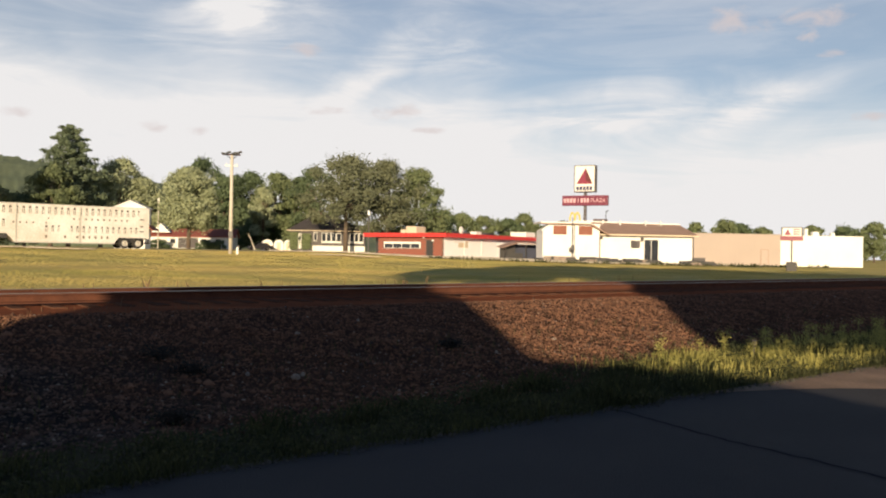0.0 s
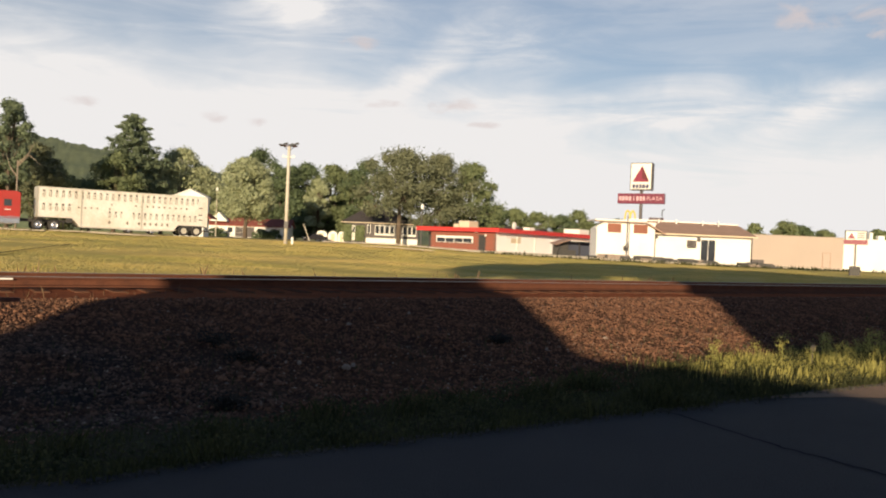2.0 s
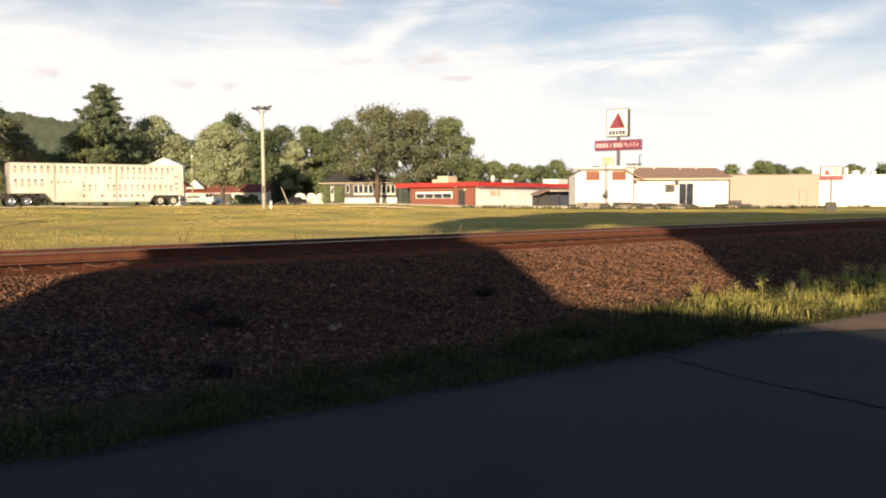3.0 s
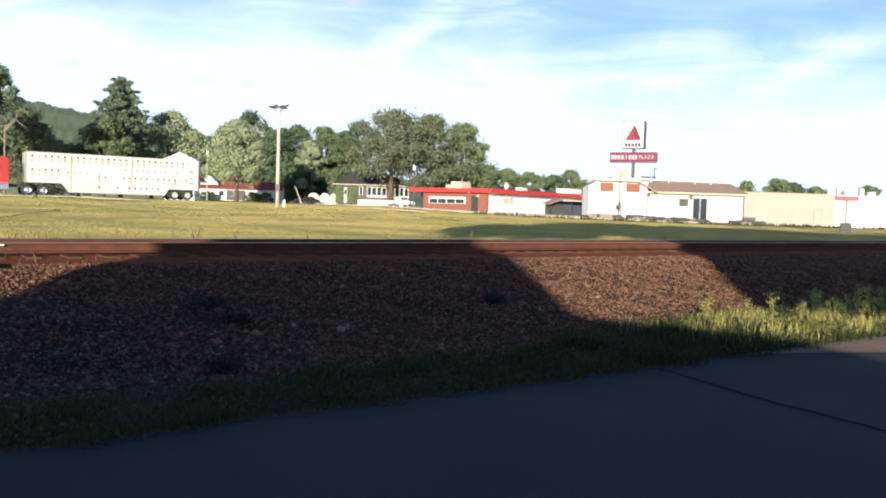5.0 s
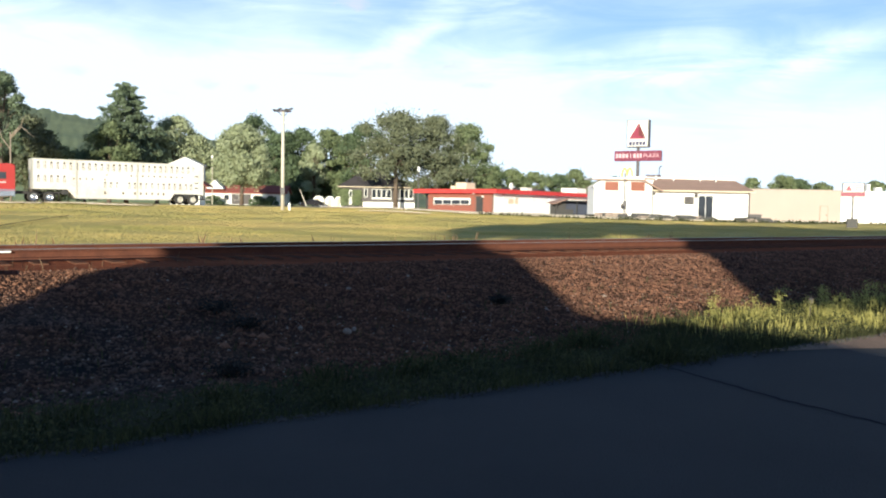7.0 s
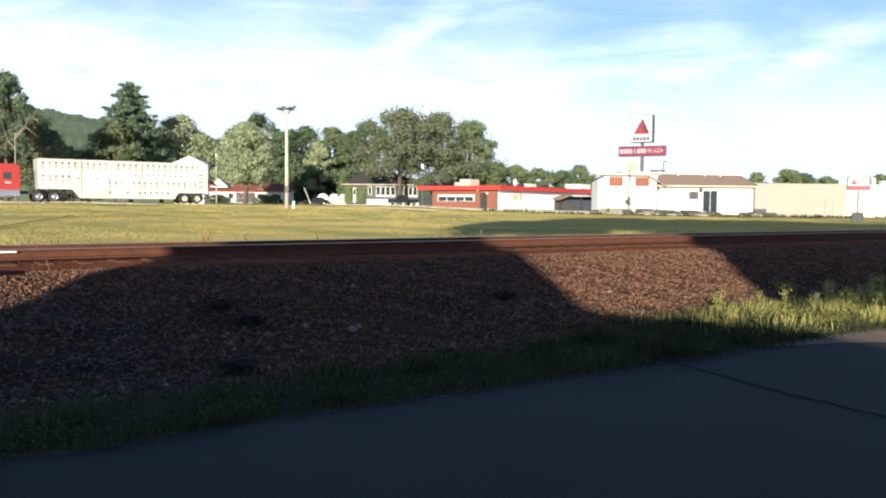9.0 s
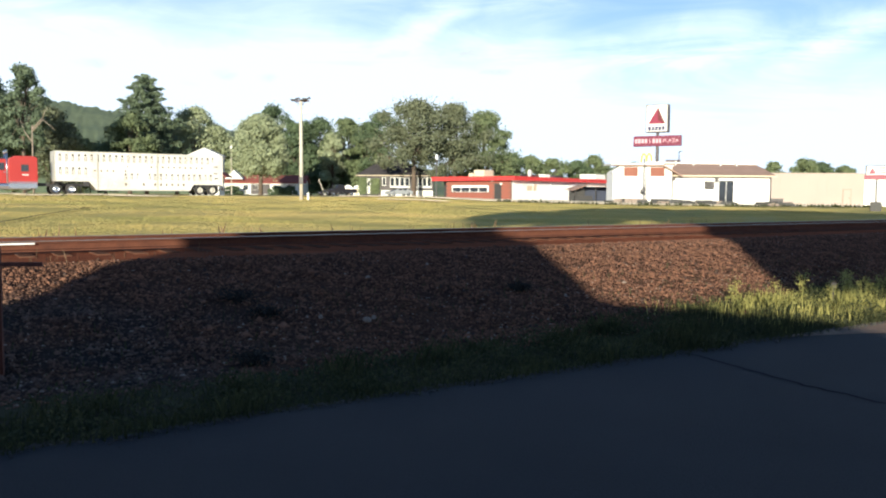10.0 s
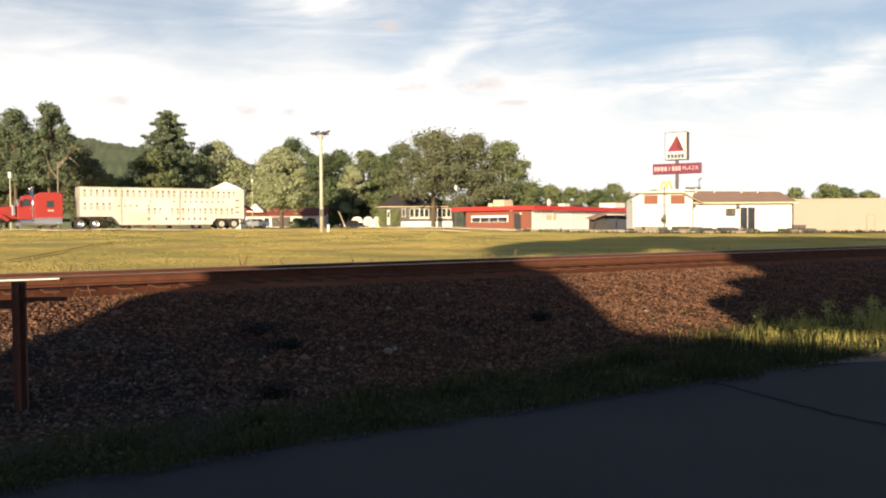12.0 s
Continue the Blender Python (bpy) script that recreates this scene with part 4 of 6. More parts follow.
    for z in (2.9, 2.2, 1.7):
        part("door_slot", Shape().box(14.95, 15.35, -yw - 0.016, -yw - 0.004, z - 0.05, z + 0.05), HOLE, tr)
    part("dock_step", Shape().box(15.95, 16.7, -1.0, 1.0, 0.5, 0.6), ALU_RIB, tr)
    return tr


def tractor(m):
    """A red conventional road tractor with a sleeper; the trailer's nose is at x = 0."""
    tc = thing("tractor_unit", m, "red long-nose road tractor with sleeper cab and chrome trim", "truck")
    part("chassis", Shape().box(-8.2, 2.6, -0.45, 0.45, 0.75, 1.05), BLACK, tc)
    part("sleeper", Shape().prism([(-3.85, 1.0), (-1.45, 1.0), (-1.45, 3.35), (-1.75, 3.5), (-3.3, 3.5), (-3.85, 3.2)], -1.2, 1.2), RED, tc, bevel=0.06)
    cab = part("cab", Shape().prism([(-5.25, 1.0), (-3.86, 1.0), (-3.86, 3.1), (-4.1, 3.2), (-4.8, 3.15), (-5.25, 2.25)], -1.1, 1.1), RED, tc, bevel=0.05)
    part("door_window", Shape().prism([(-4.95, 2.2), (-4.15, 2.2), (-4.15, 2.85), (-4.7, 2.85)], -1.115, -1.09), GLASS, cab)
    part("door_handle", Shape().box(-4.25, -4.1, -1.13, -1.1, 1.95, 2.0), CHROME, cab)
    part("windscreen", Shape().poly([(-5.262, -0.95, 2.3), (-5.262, 0.95, 2.3), (-4.86, 0.9, 3.08), (-4.86, -0.9, 3.08)], [(0, 1, 2, 3)]), GLASS, cab)
    part("sleeper_window", Shape().box(-2.75, -2.25, -1.215, -1.19, 2.15, 2.65), GLASS, tc)
    part("window_surround", Shape().box(-2.82, -2.18, -1.208, -1.195, 2.08, 2.72), BLACK, tc)
    part("hood", Shape().prism([(-8.1, 1.1), (-5.26, 1.0), (-5.26, 2.25), (-7.9, 2.0), (-8.12, 1.85)], -0.75, 0.75), RED, tc, bevel=0.1)
    part("fender", Shape().prism([(-7.9, 0.95), (-7.75, 1.3), (-7.3, 1.42), (-6.75, 1.32), (-6.2, 0.85), (-5.9, 0.85), (-5.9, 1.0), (-6.6, 1.5), (-7.3, 1.62), (-8.0, 1.4), (-8.1, 0.95)], -1.2, -0.74), RED, tc, bevel=0.03)
    part("bumper", Shape().box(-8.45, -8.2, -1.15, 1.15, 0.4, 0.95), CHROME, tc, bevel=0.05)
    part("grille", Shape().box(-8.16, -8.1, -0.6, 0.6, 1.1, 1.9), CHROME, tc)
    part("fuel_tank", Shape().tube((-5.0, -0.85, 0.75), (-2.0, -0.85, 0.75), 0.33, 0.33, 16), CHROME, tc, smooth=False)
    part("step", Shape().box(-5.4, -5.0, -1.15, -0.7, 0.4, 0.7), CHROME, tc)
    part("skirt", Shape().box(-3.85, -1.5, -1.18, -1.1, 0.55, 1.0), CHROME, tc)
    for y in (-1.05, 1.05):
        part("exhaust_stack", Shape().tube((-3.95, y, 1.0), (-3.95, y, 3.7), 0.09, 0.09, 10).tube((-3.95, y, 3.7), (-4.02, y, 4.05), 0.085, 0.085, 10), CHROME, tc, smooth=True)
    part("mirror", Shape().box(-5.35, -5.2, -1.5, -1.42, 2.2, 2.8).tube((-5.2, -1.1, 2.7), (-5.28, -1.45, 2.7), 0.02, 0.02, 6), CHROME, tc)
    part("air_horn", Shape().tube((-4.6, -0.4, 3.28), (-4.1, -0.4, 3.25), 0.06, 0.03, 8), CHROME, tc)
    part("quarter_fender", Shape().prism([(-0.75, 1.1), (0.9, 1.1), (0.9, 1.16), (-0.75, 1.16)], -1.22, -0.7), BLACK, tc)
    wheels(tc, [(-7.0, -1.0, -1), (-7.0, 1.0, 1)], 0.52, 0.32, CHROME)
    for y, side in ((-0.98, -1), (0.98, 1)):
        wheels(tc, [(0.05, y, side), (1.4, y, side)], 0.52, 0.5, CHROME)
    part("mud_flap", Shape().box(2.2, 2.23, -1.2, -0.65, 0.25, 0.95), BLACK, tc)
    part("marker_strip", Shape().box(-3.8, -1.5, -1.216, -1.198, 1.06, 1.14), CHROME, tc)
    for k in range(4):
        part("letter_bar", Shape().box(-2.72 + 0.13 * k, -2.63 + 0.13 * k, -1.214, -1.198, 1.72, 1.84), WHITE, tc)
    for z in (1.35, 1.6, 1.85):
        part("hood_louvre", Shape().box(-6.1, -5.6, -0.772, -0.745, z, z + 0.05), BLACK, tc)
    part("air_cleaner", Shape().tube((-5.55, -0.98, 1.35), (-5.55, -0.98, 2.3), 0.17, 0.17, 14), CHROME, tc, smooth=False)
    part("headlamp", Shape().box(-8.1, -7.85, -1.0, -0.78, 1.45, 1.75), CHROME, tc, bevel=0.04)
    return tc


def car(name, m, outline, cabin, length, width, paint, label, category, wheel_x, r=0.34):
    """outline: the body's side as (x, z); cabin: glasshouse as (x, z). Drives towards -x."""
    c = thing(name, m, label, category)
    body = part("body", Shape().prism(outline, -width / 2, width / 2), paint, c, bevel=0.07)
    roof = part("roof", Shape().prism(cabin, -width / 2 + 0.16, width / 2 - 0.16), paint, c, bevel=0.06)
    x0, x1 = min(q[0] for q in cabin), max(q[0] for q in cabin)
    zt, zb = max(q[1] for q in cabin), min(q[1] for q in cabin)
    mid = (x0 + x1) / 2
    for side in (-1, 1):
        y = side * (width / 2 - 0.152)
        for a, b in ((0.24, 0.49), (0.53, 0.8)):
            xa, xb = x0 + (x1 - x0) * a, x0 + (x1 - x0) * b
            ya, yb = sorted((y - 0.012 * side, y + 0.004 * side))
            part("side_window", Shape().box(xa, xb, ya, yb, zb + 0.08, zt - 0.1), GLASS, roof)
    part("windscreen", Shape().poly([(x0 - 0.01 + 0.06, -width / 2 + 0.3, zb + 0.08), (x0 - 0.01 + 0.06, width / 2 - 0.3, zb + 0.08),
                                     (x0 + (x1 - x0) * 0.2 - 0.01, width / 2 - 0.34, zt - 0.06), (x0 + (x1 - x0) * 0.2 - 0.01, -width / 2 + 0.34, zt - 0.06)], [(0, 1, 2, 3)]), GLASS, roof)
    for y in (-width / 2 + 0.25, width / 2 - 0.25):
        part("headlight", Shape().box(-0.02, 0.06, y - 0.16, y + 0.16, 0.62, 0.78), CHROME, body)
        part("tail_light", Shape().box(length - 0.05, length + 0.02, y - 0.12, y + 0.12, 0.7, 0.95), LAMP_RED, body)
    part("bumper", Shape().box(-0.08, 0.1, -width / 2 + 0.05, width / 2 - 0.05, 0.35, 0.52), CHROME if category == "pickup" else paint, c, bevel=0.03)
    ws = wheels(c, [(x, y, sd) for x in wheel_x for y, sd in ((-width / 2 + 0.11, -1), (width / 2 - 0.11, 1))], r, 0.23, CHROME)
    return c, ws


def pickup(name, m, paint, label):
    out = [(0, 0.42), (5.3, 0.45), (5.3, 1.08), (3.2, 1.1), (3.15, 1.12), (1.5, 1.12), (0.1, 1.02), (0, 0.85)]
    cab = [(1.35, 1.1), (3.2, 1.1), (3.1, 1.78), (2.05, 1.8)]
    return car(name, m, out, cab, 5.3, 1.9, paint, label, "pickup", (0.95, 4.25), 0.37)


def sedan(name, m, paint, label):
    out = [(0, 0.3), (4.6, 0.32), (4.62, 0.9), (3.9, 0.98), (1.3, 0.95), (0.15, 0.78), (0, 0.6)]
    cab = [(1.15, 0.94), (4.05, 0.96), (3.4, 1.42), (2.0, 1.44)]
    return car(name, m, out, cab, 4.6, 1.75, paint, label, "car", (0.85, 3.7), 0.32)


# ---- buildings ----
def gabled(parent, x0, x1, y0, y1, z0, eave, ridge, wall, roof, along_x=True, over=0.35):
    """A wall body and a gabled roof with eaves; the ridge runs along x or along y."""
    if along_x:
        ym = (y0 + y1) / 2
        w = Shape().poly([(x0, y0, z0), (x0, y1, z0), (x0, y1, eave), (x0, ym, ridge), (x0, y0, eave), (x1, y0, z0), (x1, y1, z0), (x1, y1, eave), (x1, ym, ridge), (x1, y0, eave)],
                         [(0, 1, 2, 3, 4), (9, 8, 7, 6, 5), (0, 4, 9, 5), (1, 6, 7, 2), (0, 5, 6, 1)])
        k = (ridge - eave) / (ym - y0)
        r = Shape()
        for s, e in ((y0 - over, eave - over * k), (y1 + over, eave - over * k)):
            v = [(x, y, z + d) for d in (0.02, 0.16) for x, y, z in ((x0 - over, s, e), (x1 + over, s, e), (x1 + over, ym, ridge), (x0 - over, ym, ridge))]
            r.poly(v, [(0, 1, 2, 3), (4, 7, 6, 5), (0, 4, 5, 1), (1, 5, 6, 2), (2, 6, 7, 3), (3, 7, 4, 0)])
    else:
        xm = (x0 + x1) / 2
        w = Shape().prism([(x0, z0), (x1, z0), (x1, eave), (xm, ridge), (x0, eave)], y0, y1)
        k = (ridge - eave) / (xm - x0)
        r = Shape()
        for s, e in ((x0 - over, eave - over * k), (x1 + over, eave - over * k)):
            v = [(x, y, z + d) for d in (0.02, 0.16) for x, y, z in ((s, y0 - over, e), (s, y1 + over, e), (xm, y1 + over, ridge), (xm, y0 - over, ridge))]
            r.poly(v, [(0, 1, 2, 3), (4, 7, 6, 5), (0, 4, 5, 1), (1, 5, 6, 2), (2, 6, 7, 3), (3, 7, 4, 0)])
    return part("wall", w, wall, parent), part("roof", r, roof, parent)


def window(parent, x, y, z, w, hh, frame_material=WHITE, mullions=1, deep=0.06):
    """A window on a wall that faces -y; x, z give its middle."""
    f = Shape()
    b = 0.09
    f.box(x - w / 2 - b, x - w / 2, y - deep, y + 0.02, z - hh / 2 - b, z + hh / 2 + b).box(x + w / 2, x + w / 2 + b, y - deep, y + 0.02, z - hh / 2 - b, z + hh / 2 + b)
    f.box(x - w / 2, x + w / 2, y - deep, y + 0.02, z + hh / 2, z + hh / 2 + b).box(x - w / 2, x + w / 2, y - deep, y + 0.02, z - hh / 2 - b, z - hh / 2)
    for k in range(1, mullions + 1):
        xm = x - w / 2 + w * k / (mullions + 1)
        f.box(xm - 0.03, xm + 0.03, y - deep * 0.8, y + 0.02, z - hh / 2, z + hh / 2)
    win = part("window", f, frame_material, parent)
    part("pane", Shape().box(x - w / 2, x + w / 2, y - 0.015, y + 0.01, z - hh / 2, z + hh / 2), GLASS, win)
    return win


def block_lines(parent, x0, x1, y, z0, z1, step, material, proud=0.02, vertical=True):
    """Cladding seams as thin battens, each a piece of its own."""
    if vertical:
        n = int((x1 - x0) / step)
        me = Shape().box(-0.03, 0.03, -proud, 0.01, z0, z1).mesh("batten", material)
        for k in range(1, n):
            part("batten", me, material, parent, at=pose(x0 + (x1 - x0) * k / n, y, 0))
    else:
        n = int((z1 - z0) / step)
        me = Shape().box(x0, x1, -proud, 0.01, 0, 0.03).mesh("siding_board", material)
        for k in range(1, n):
            part("siding_board", me, material, parent, at=pose(0, y, z0 + (z1 - z0) * k / n))


def cafe():
    """The low building with a red roof edge: brick on one face, white on the other. Near corner at the origin."""
    x0, y0 = 6.9, 98.0
    z0 = h(x0, y0) - 0.15
    # local -y faces the forecourt: x runs along the white face, the brick face lies on x = 0
    b = thing("roadside_cafe", pose(x0, y0, z0, 0, 0, 52), "low roadside cafe of brick and white walls with red roof edge", "building")
    part("wall", Shape().box(0, 24, 0.0, 9.9, 0, 2.5), CLEAN_WHITE, b)
    bw = part("brick_wall", Shape().box(-0.2, 0, 0.02, 9.9, 0, 2.48), MORTAR, b, "brown brick wall")
    part("fascia", Shape().box(-0.9, 24.6, -0.9, 11.8, 2.5, 2.95), RED_DULL, b, "bright red metal roof edge", bevel=0.02)
    part("fascia_lip", Shape().box(-0.95, 24.65, -0.95, 11.85, 2.9, 3.0), RED_DULL, b, "red metal roof lip")
    # the brick face is built in a frame of its own, turned to face outwards
    face = new("front_wall")
    face.parent = bw
    face.matrix_basis = pose(-0.2, 9.9, 0, 0, 0, -90)
    part("window", Shape().box(0.9, 6.6, -0.04, 0.0, 1.1, 1.92), WHITE, bw, "long white-framed window", at=face.matrix_basis)
    for k in range(4):
        part("pane", Shape().box(1.05 + 1.37 * k, 2.3 + 1.37 * k, -0.07, -0.02, 1.15, 1.66), GLASS, bw, at=face.matrix_basis)
    part("door", Shape().box(7.5, 8.45, -0.05, 0.0, 0.05, 2.1), BLACK, bw, "dark door", at=face.matrix_basis)
    bricks_on(bw, face.matrix_basis)
    bpy.data.objects.remove(face)
    part("service_door", Shape().box(17.2, 18.2, -0.05, 0.01, 0, 2.1), GREY_WALL, b)
    part("wall_sign", Shape().box(2.0, 4.8, -0.06, 0.01, 1.9, 2.4), WHITE, b)
    for k in range(5):
        part("downpipe", Shape().tube((4.5 + 4.2 * k, -0.06, 0), (4.5 + 4.2 * k, -0.06, 2.5), 0.04, 0.04, 6), WHITE, b)
    part("porch_post", Shape().box(-0.85, -0.75, 11.5, 11.6, 0, 2.5), BLACK, b)
    # porch walls painted black to give the shade under the roof
    part("porch_wall", Shape().box(1.6, 1.75, 9.9, 11.7, 0, 2.5), BLACK, b, "recessed porch wall, painted black for the shade within")
    part("porch_side", Shape().box(1.75, 12.0, 11.55, 11.7, 0, 2.5), BLACK, b)
    part("eave_lamp", Shape().box(-0.75, -0.55, 2.4, 2.6, 2.38, 2.5), WHITE, b, bevel=0.02)
    part("patched_plaster", Shape().box(3.2, 5.4, -0.012, 0.004, 1.3, 2.1), CREAM, b, "stained cream patch on the white wall")
    part("wall_lamp", Shape().box(-0.32, -0.2, 1.3, 1.55, 2.0, 2.2), WHITE, b, bevel=0.02)
    for x, y, w, d, hh, ma in ((0.5, 4.5, 2.0, 1.6, 0.9, CREAM), (0.2, 6.0, 0.7, 0.7, 0.5, CREAM), (15.5, 5, 1.4, 1.2, 0.7, WHITE), (17.3, 5, 1.0, 1.0, 0.6, SIGN_EDGE)):
        part("roof_unit", Shape().box(x, x + w, y, y + d, 2.95, 2.95 + hh), ma, b, bevel=0.04)
    part("satellite_dish", Shape().lathe([(0, 0.001), (0.03, 0.25), (0.12, 0.48), (0.15, 0.5)], 18), WHITE, b, "white satellite dish", at=pose(5.6, 1.0, 3.5))
    part("dish_mast", Shape().tube((5.6, 1.1, 2.95), (5.6, 1.1, 3.5), 0.03, 0.03, 6), BLACK, b)
    part("parapet", Shape().box(11.0, 22.0, 6, 6.2, 2.95, 3.6), BLACK, b, "dark roof parapet")
    part("stair_head", Shape().box(21.6, 24.5, 0.5, 3.0, 2.95, 3.75), WHITE, b, "white boarded stair head on the roof", bevel=0.02)


def bricks_on(owner, base):
    me = Shape().box(-0.19, 0.19, -0.018, 0.0, 0.01, 0.23).mesh("brick", BRICK)
    for r in range(10):
        x, z = 0.2 + (0.2 if r % 2 else 0), 0.02 + r * 0.243
        while x < 9.8:
            if not (0.7 < x < 6.8 and 1.0 < z + 0.1 < 2.05) and not (7.35 < x < 8.6 and z < 2.1):
                part("brick", me, BRICK, owner, at=base @ pose(x, 0, z))
            x += 0.4


cafe()


def lean_to():
    x, y = 17.3, 98.0
    b = thing("lean_to_shelter", pose(x - 2.9, y, h(x, y) - 0.2, 0, 0, 8) @ Matrix.Diagonal((1.05, 1, 0.72, 1)), "open lean-to shelter with brown roof and blue tarpaulin", "shelter")
    part("roof", Shape().poly([(-0.4, -0.3, 2.1), (1.4, -0.3, 3.0), (5.2, -0.3, 2.7), (5.2, 2.6, 2.9), (1.4, 2.6, 3.2), (-0.4, 2.6, 2.3),
                               (-0.4, -0.3, 2.2), (1.4, -0.3, 3.1), (5.2, -0.3, 2.8), (5.2, 2.6, 3.0), (1.4, 2.6, 3.3), (-0.4, 2.6, 2.4)],
                              [(0, 1, 4, 5), (1, 2, 3, 4), (6, 11, 10, 7), (7, 10, 9, 8), (0, 6, 7, 1), (1, 7, 8, 2), (5, 4, 10, 11), (4, 3, 9, 10), (2, 8, 9, 3), (0, 5, 11, 6)]), SHINGLE, b)
    # the shelter's dark blue shade is put into this sheet's colour
    part("tarpaulin", Shape().box(1.3, 5.0, 2.2, 2.3, 0.1, 2.8), BLUE, b, "blue tarpaulin wall, shade put into its dark colour")
    for col in (0.0, 2.4, 5.0):
        part("post", Shape().box(col - 0.05, col + 0.05, -0.2, -0.1, 0, 2.4 if col < 1 else 2.75), BLACK, b)
    part("stacked_boards", Shape().box(0.2, 2.2, 0.4, 1.6, 0, 1.3), BLACK, b, bevel=0.03)
    part("side_tarpaulin", Shape().prism([(-0.35, 0.05), (1.5, 0.05), (1.5, 2.9), (1.3, 2.9), (-0.35, 2.1)], 1.2, 1.3), BLACK, b, "dark sagging tarpaulin")


lean_to()


def white_store():
    """White single-storey store: a taller false front and a long wing with a brown roof."""
    y = 88.0
    t = lambda col: (col - 784) / 1444 * y
    x0, xa, x1 = t(1060), t(1163), t(1340)
    z0 = h(t(1200), y) - 0.1
    b = thing("white_store", pose(x0, y, z0, 0, 0, 1.5), "white single-storey store with false front and brown shingle roof", "building")
    a, w = xa - x0, x1 - x0
    part("front_block", Shape().prism([(0, 0), (a, 0), (a, 4.15), (1.0, 4.3), (0.9, 4.15), (0, 3.5)], -0.8, 2.5), SIDING, b, "white false-front block")
    part("parapet_cap", Shape().prism([(0.85, 4.3), (a + 0.1, 4.15), (a + 0.1, 4.3), (0.85, 4.45)], -0.9, 0.0), WHITE, b)
    part("verge_board", Shape().prism([(-0.15, 3.42), (0.9, 4.12), (0.9, 4.3), (-0.15, 3.6)], -0.9, 0.0), WHITE, b)
    for u, v in ((1.15, 2.6), (3.95, 5.45)):
        part("brown_panel", Shape().box(u, v, -0.86, -0.79, 3.1, 4.05), BROWN, b, "red-brown upper panel")
    part("downpipe", Shape().tube((3.45, -0.9, 0), (3.45, -0.9, 4.4), 0.04, 0.04, 6), BLACK, b)
    part("eave", Shape().box(-0.35, a - 1.05, -1.35, 2.6, 4.3, 4.46), WHITE, b, "white overhanging flat roof edge", bevel=0.02)
    part("soffit", Shape().box(-0.3, a - 1.1, -1.3, -0.8, 4.2, 4.3), SHINGLE, b, "brown soffit under the roof edge")
    part("ridge_cap", Shape().prism([(a - 1.6, 4.66), (w + 0.15, 4.52), (w + 0.15, 4.7), (a - 1.6, 4.85)], 4.1, 4.35), WHITE, b, "white ridge cap")
    part("wing_wall", Shape().box(a - 0.4, w, 0.0, 9, 0, 3.25), SIDING, b, "white sided wing wall")
    part("wing_roof", Shape().poly([(a + 0.1, -0.6, 3.28), (w + 0.4, -0.6, 3.28), (w + 0.1, 4.2, 4.6), (a - 1.6, 4.2, 4.75), (a + 0.1, 9.4, 3.3), (w + 0.4, 9.4, 3.3),
                                    (a + 0.1, -0.6, 3.12), (w + 0.4, -0.6, 3.12), (a + 0.1, 9.4, 3.1), (w + 0.4, 9.4, 3.1)],
                                   [(0, 1, 2, 3), (3, 2, 5, 4), (1, 5, 2), (0, 3, 4), (6, 7, 1, 0), (9, 8, 4, 5), (7, 9, 5, 1), (8, 6, 0, 4), (6, 8, 9, 7)]), SHINGLE, b, "brown shingle roof")
    part("side_awning", Shape().poly([(a - 1.1, -1.35, 4.32), (a + 1.0, -1.2, 3.2), (a + 1.0, 2.2, 4.0), (a - 0.6, 2.4, 4.62), (a - 1.1, -1.35, 4.16), (a + 1.0, -1.2, 3.05), (a + 1.0, 2.2, 3.85), (a - 0.6, 2.4, 4.45)],
                                      [(0, 1, 2, 3), (7, 6, 5, 4), (0, 4, 5, 1), (1, 5, 6, 2), (2, 6, 7, 3), (3, 7, 4, 0)]), SHINGLE, b, "brown shingled awning at the corner")
    part("downpipe", Shape().tube((a + 0.02, -0.88, 0.1), (a + 0.02, -0.88, 3.2), 0.06, 0.06, 8), SIGN_EDGE, b)
    part("gutter", Shape().box(a + 0.1, w + 0.42, -0.72, -0.6, 3.1, 3.25), CREAM, b)
    for q in (1.6, 3.6, 6.6, 8.4):
        part("roof_vent", Shape().tube((a + q, 3.4, 4.2), (a + q, 3.4, 4.95), 0.08, 0.08, 8), WHITE, b)
    part("vent_pipe", Shape().tube((a + 2.3, 4.6, 4.4), (a + 2.3, 4.6, 6.0), 0.05, 0.05, 8).tube((a + 2.3, 4.6, 5.98), (a + 2.6, 4.6, 6.1), 0.05, 0.05, 8), BLACK, b)
    part("side_door", Shape().box(a + 5.3, a + 6.85, -0.03, 0.02, 0.3, 2.7), GLASS, b, "dark glazed sliding door")
    part("door_frame", Shape().box(a + 5.15, a + 5.3, -0.06, 0.02, 0.2, 2.82).box(a + 6.85, a + 7.0, -0.06, 0.02, 0.2, 2.82).box(a + 5.3, a + 6.85, -0.06, 0.02, 2.7, 2.85).box(a + 6.05, a + 6.1, -0.06, 0.02, 0.3, 2.7), WHITE, b)
    part("air_conditioner", Shape().box(a + 3.75, a + 4.65, -0.5, 0.0, 1.85, 2.6), SIGN_EDGE, b, "grey window air conditioner", bevel=0.02)
    for k in range(4):
        part("grille_slat", Shape().box(a + 3.82, a + 4.3, -0.52, -0.49, 1.95 + 0.15 * k, 2.03 + 0.15 * k), BLACK, b)
    part("wall_lamp", Shape().box(a + 4.85, a + 5.1, -0.45, 0.0, 2.55, 2.95), SIGN_EDGE, b, bevel=0.03)
    part("front_door", Shape().box(4.6, 5.5, -0.84, -0.79, 0.1, 2.1), WHITE, b)
    part("meter_box", Shape().box(2.9, 3.3, -0.95, -0.8, 1.2, 1.7), SIGN_EDGE, b)
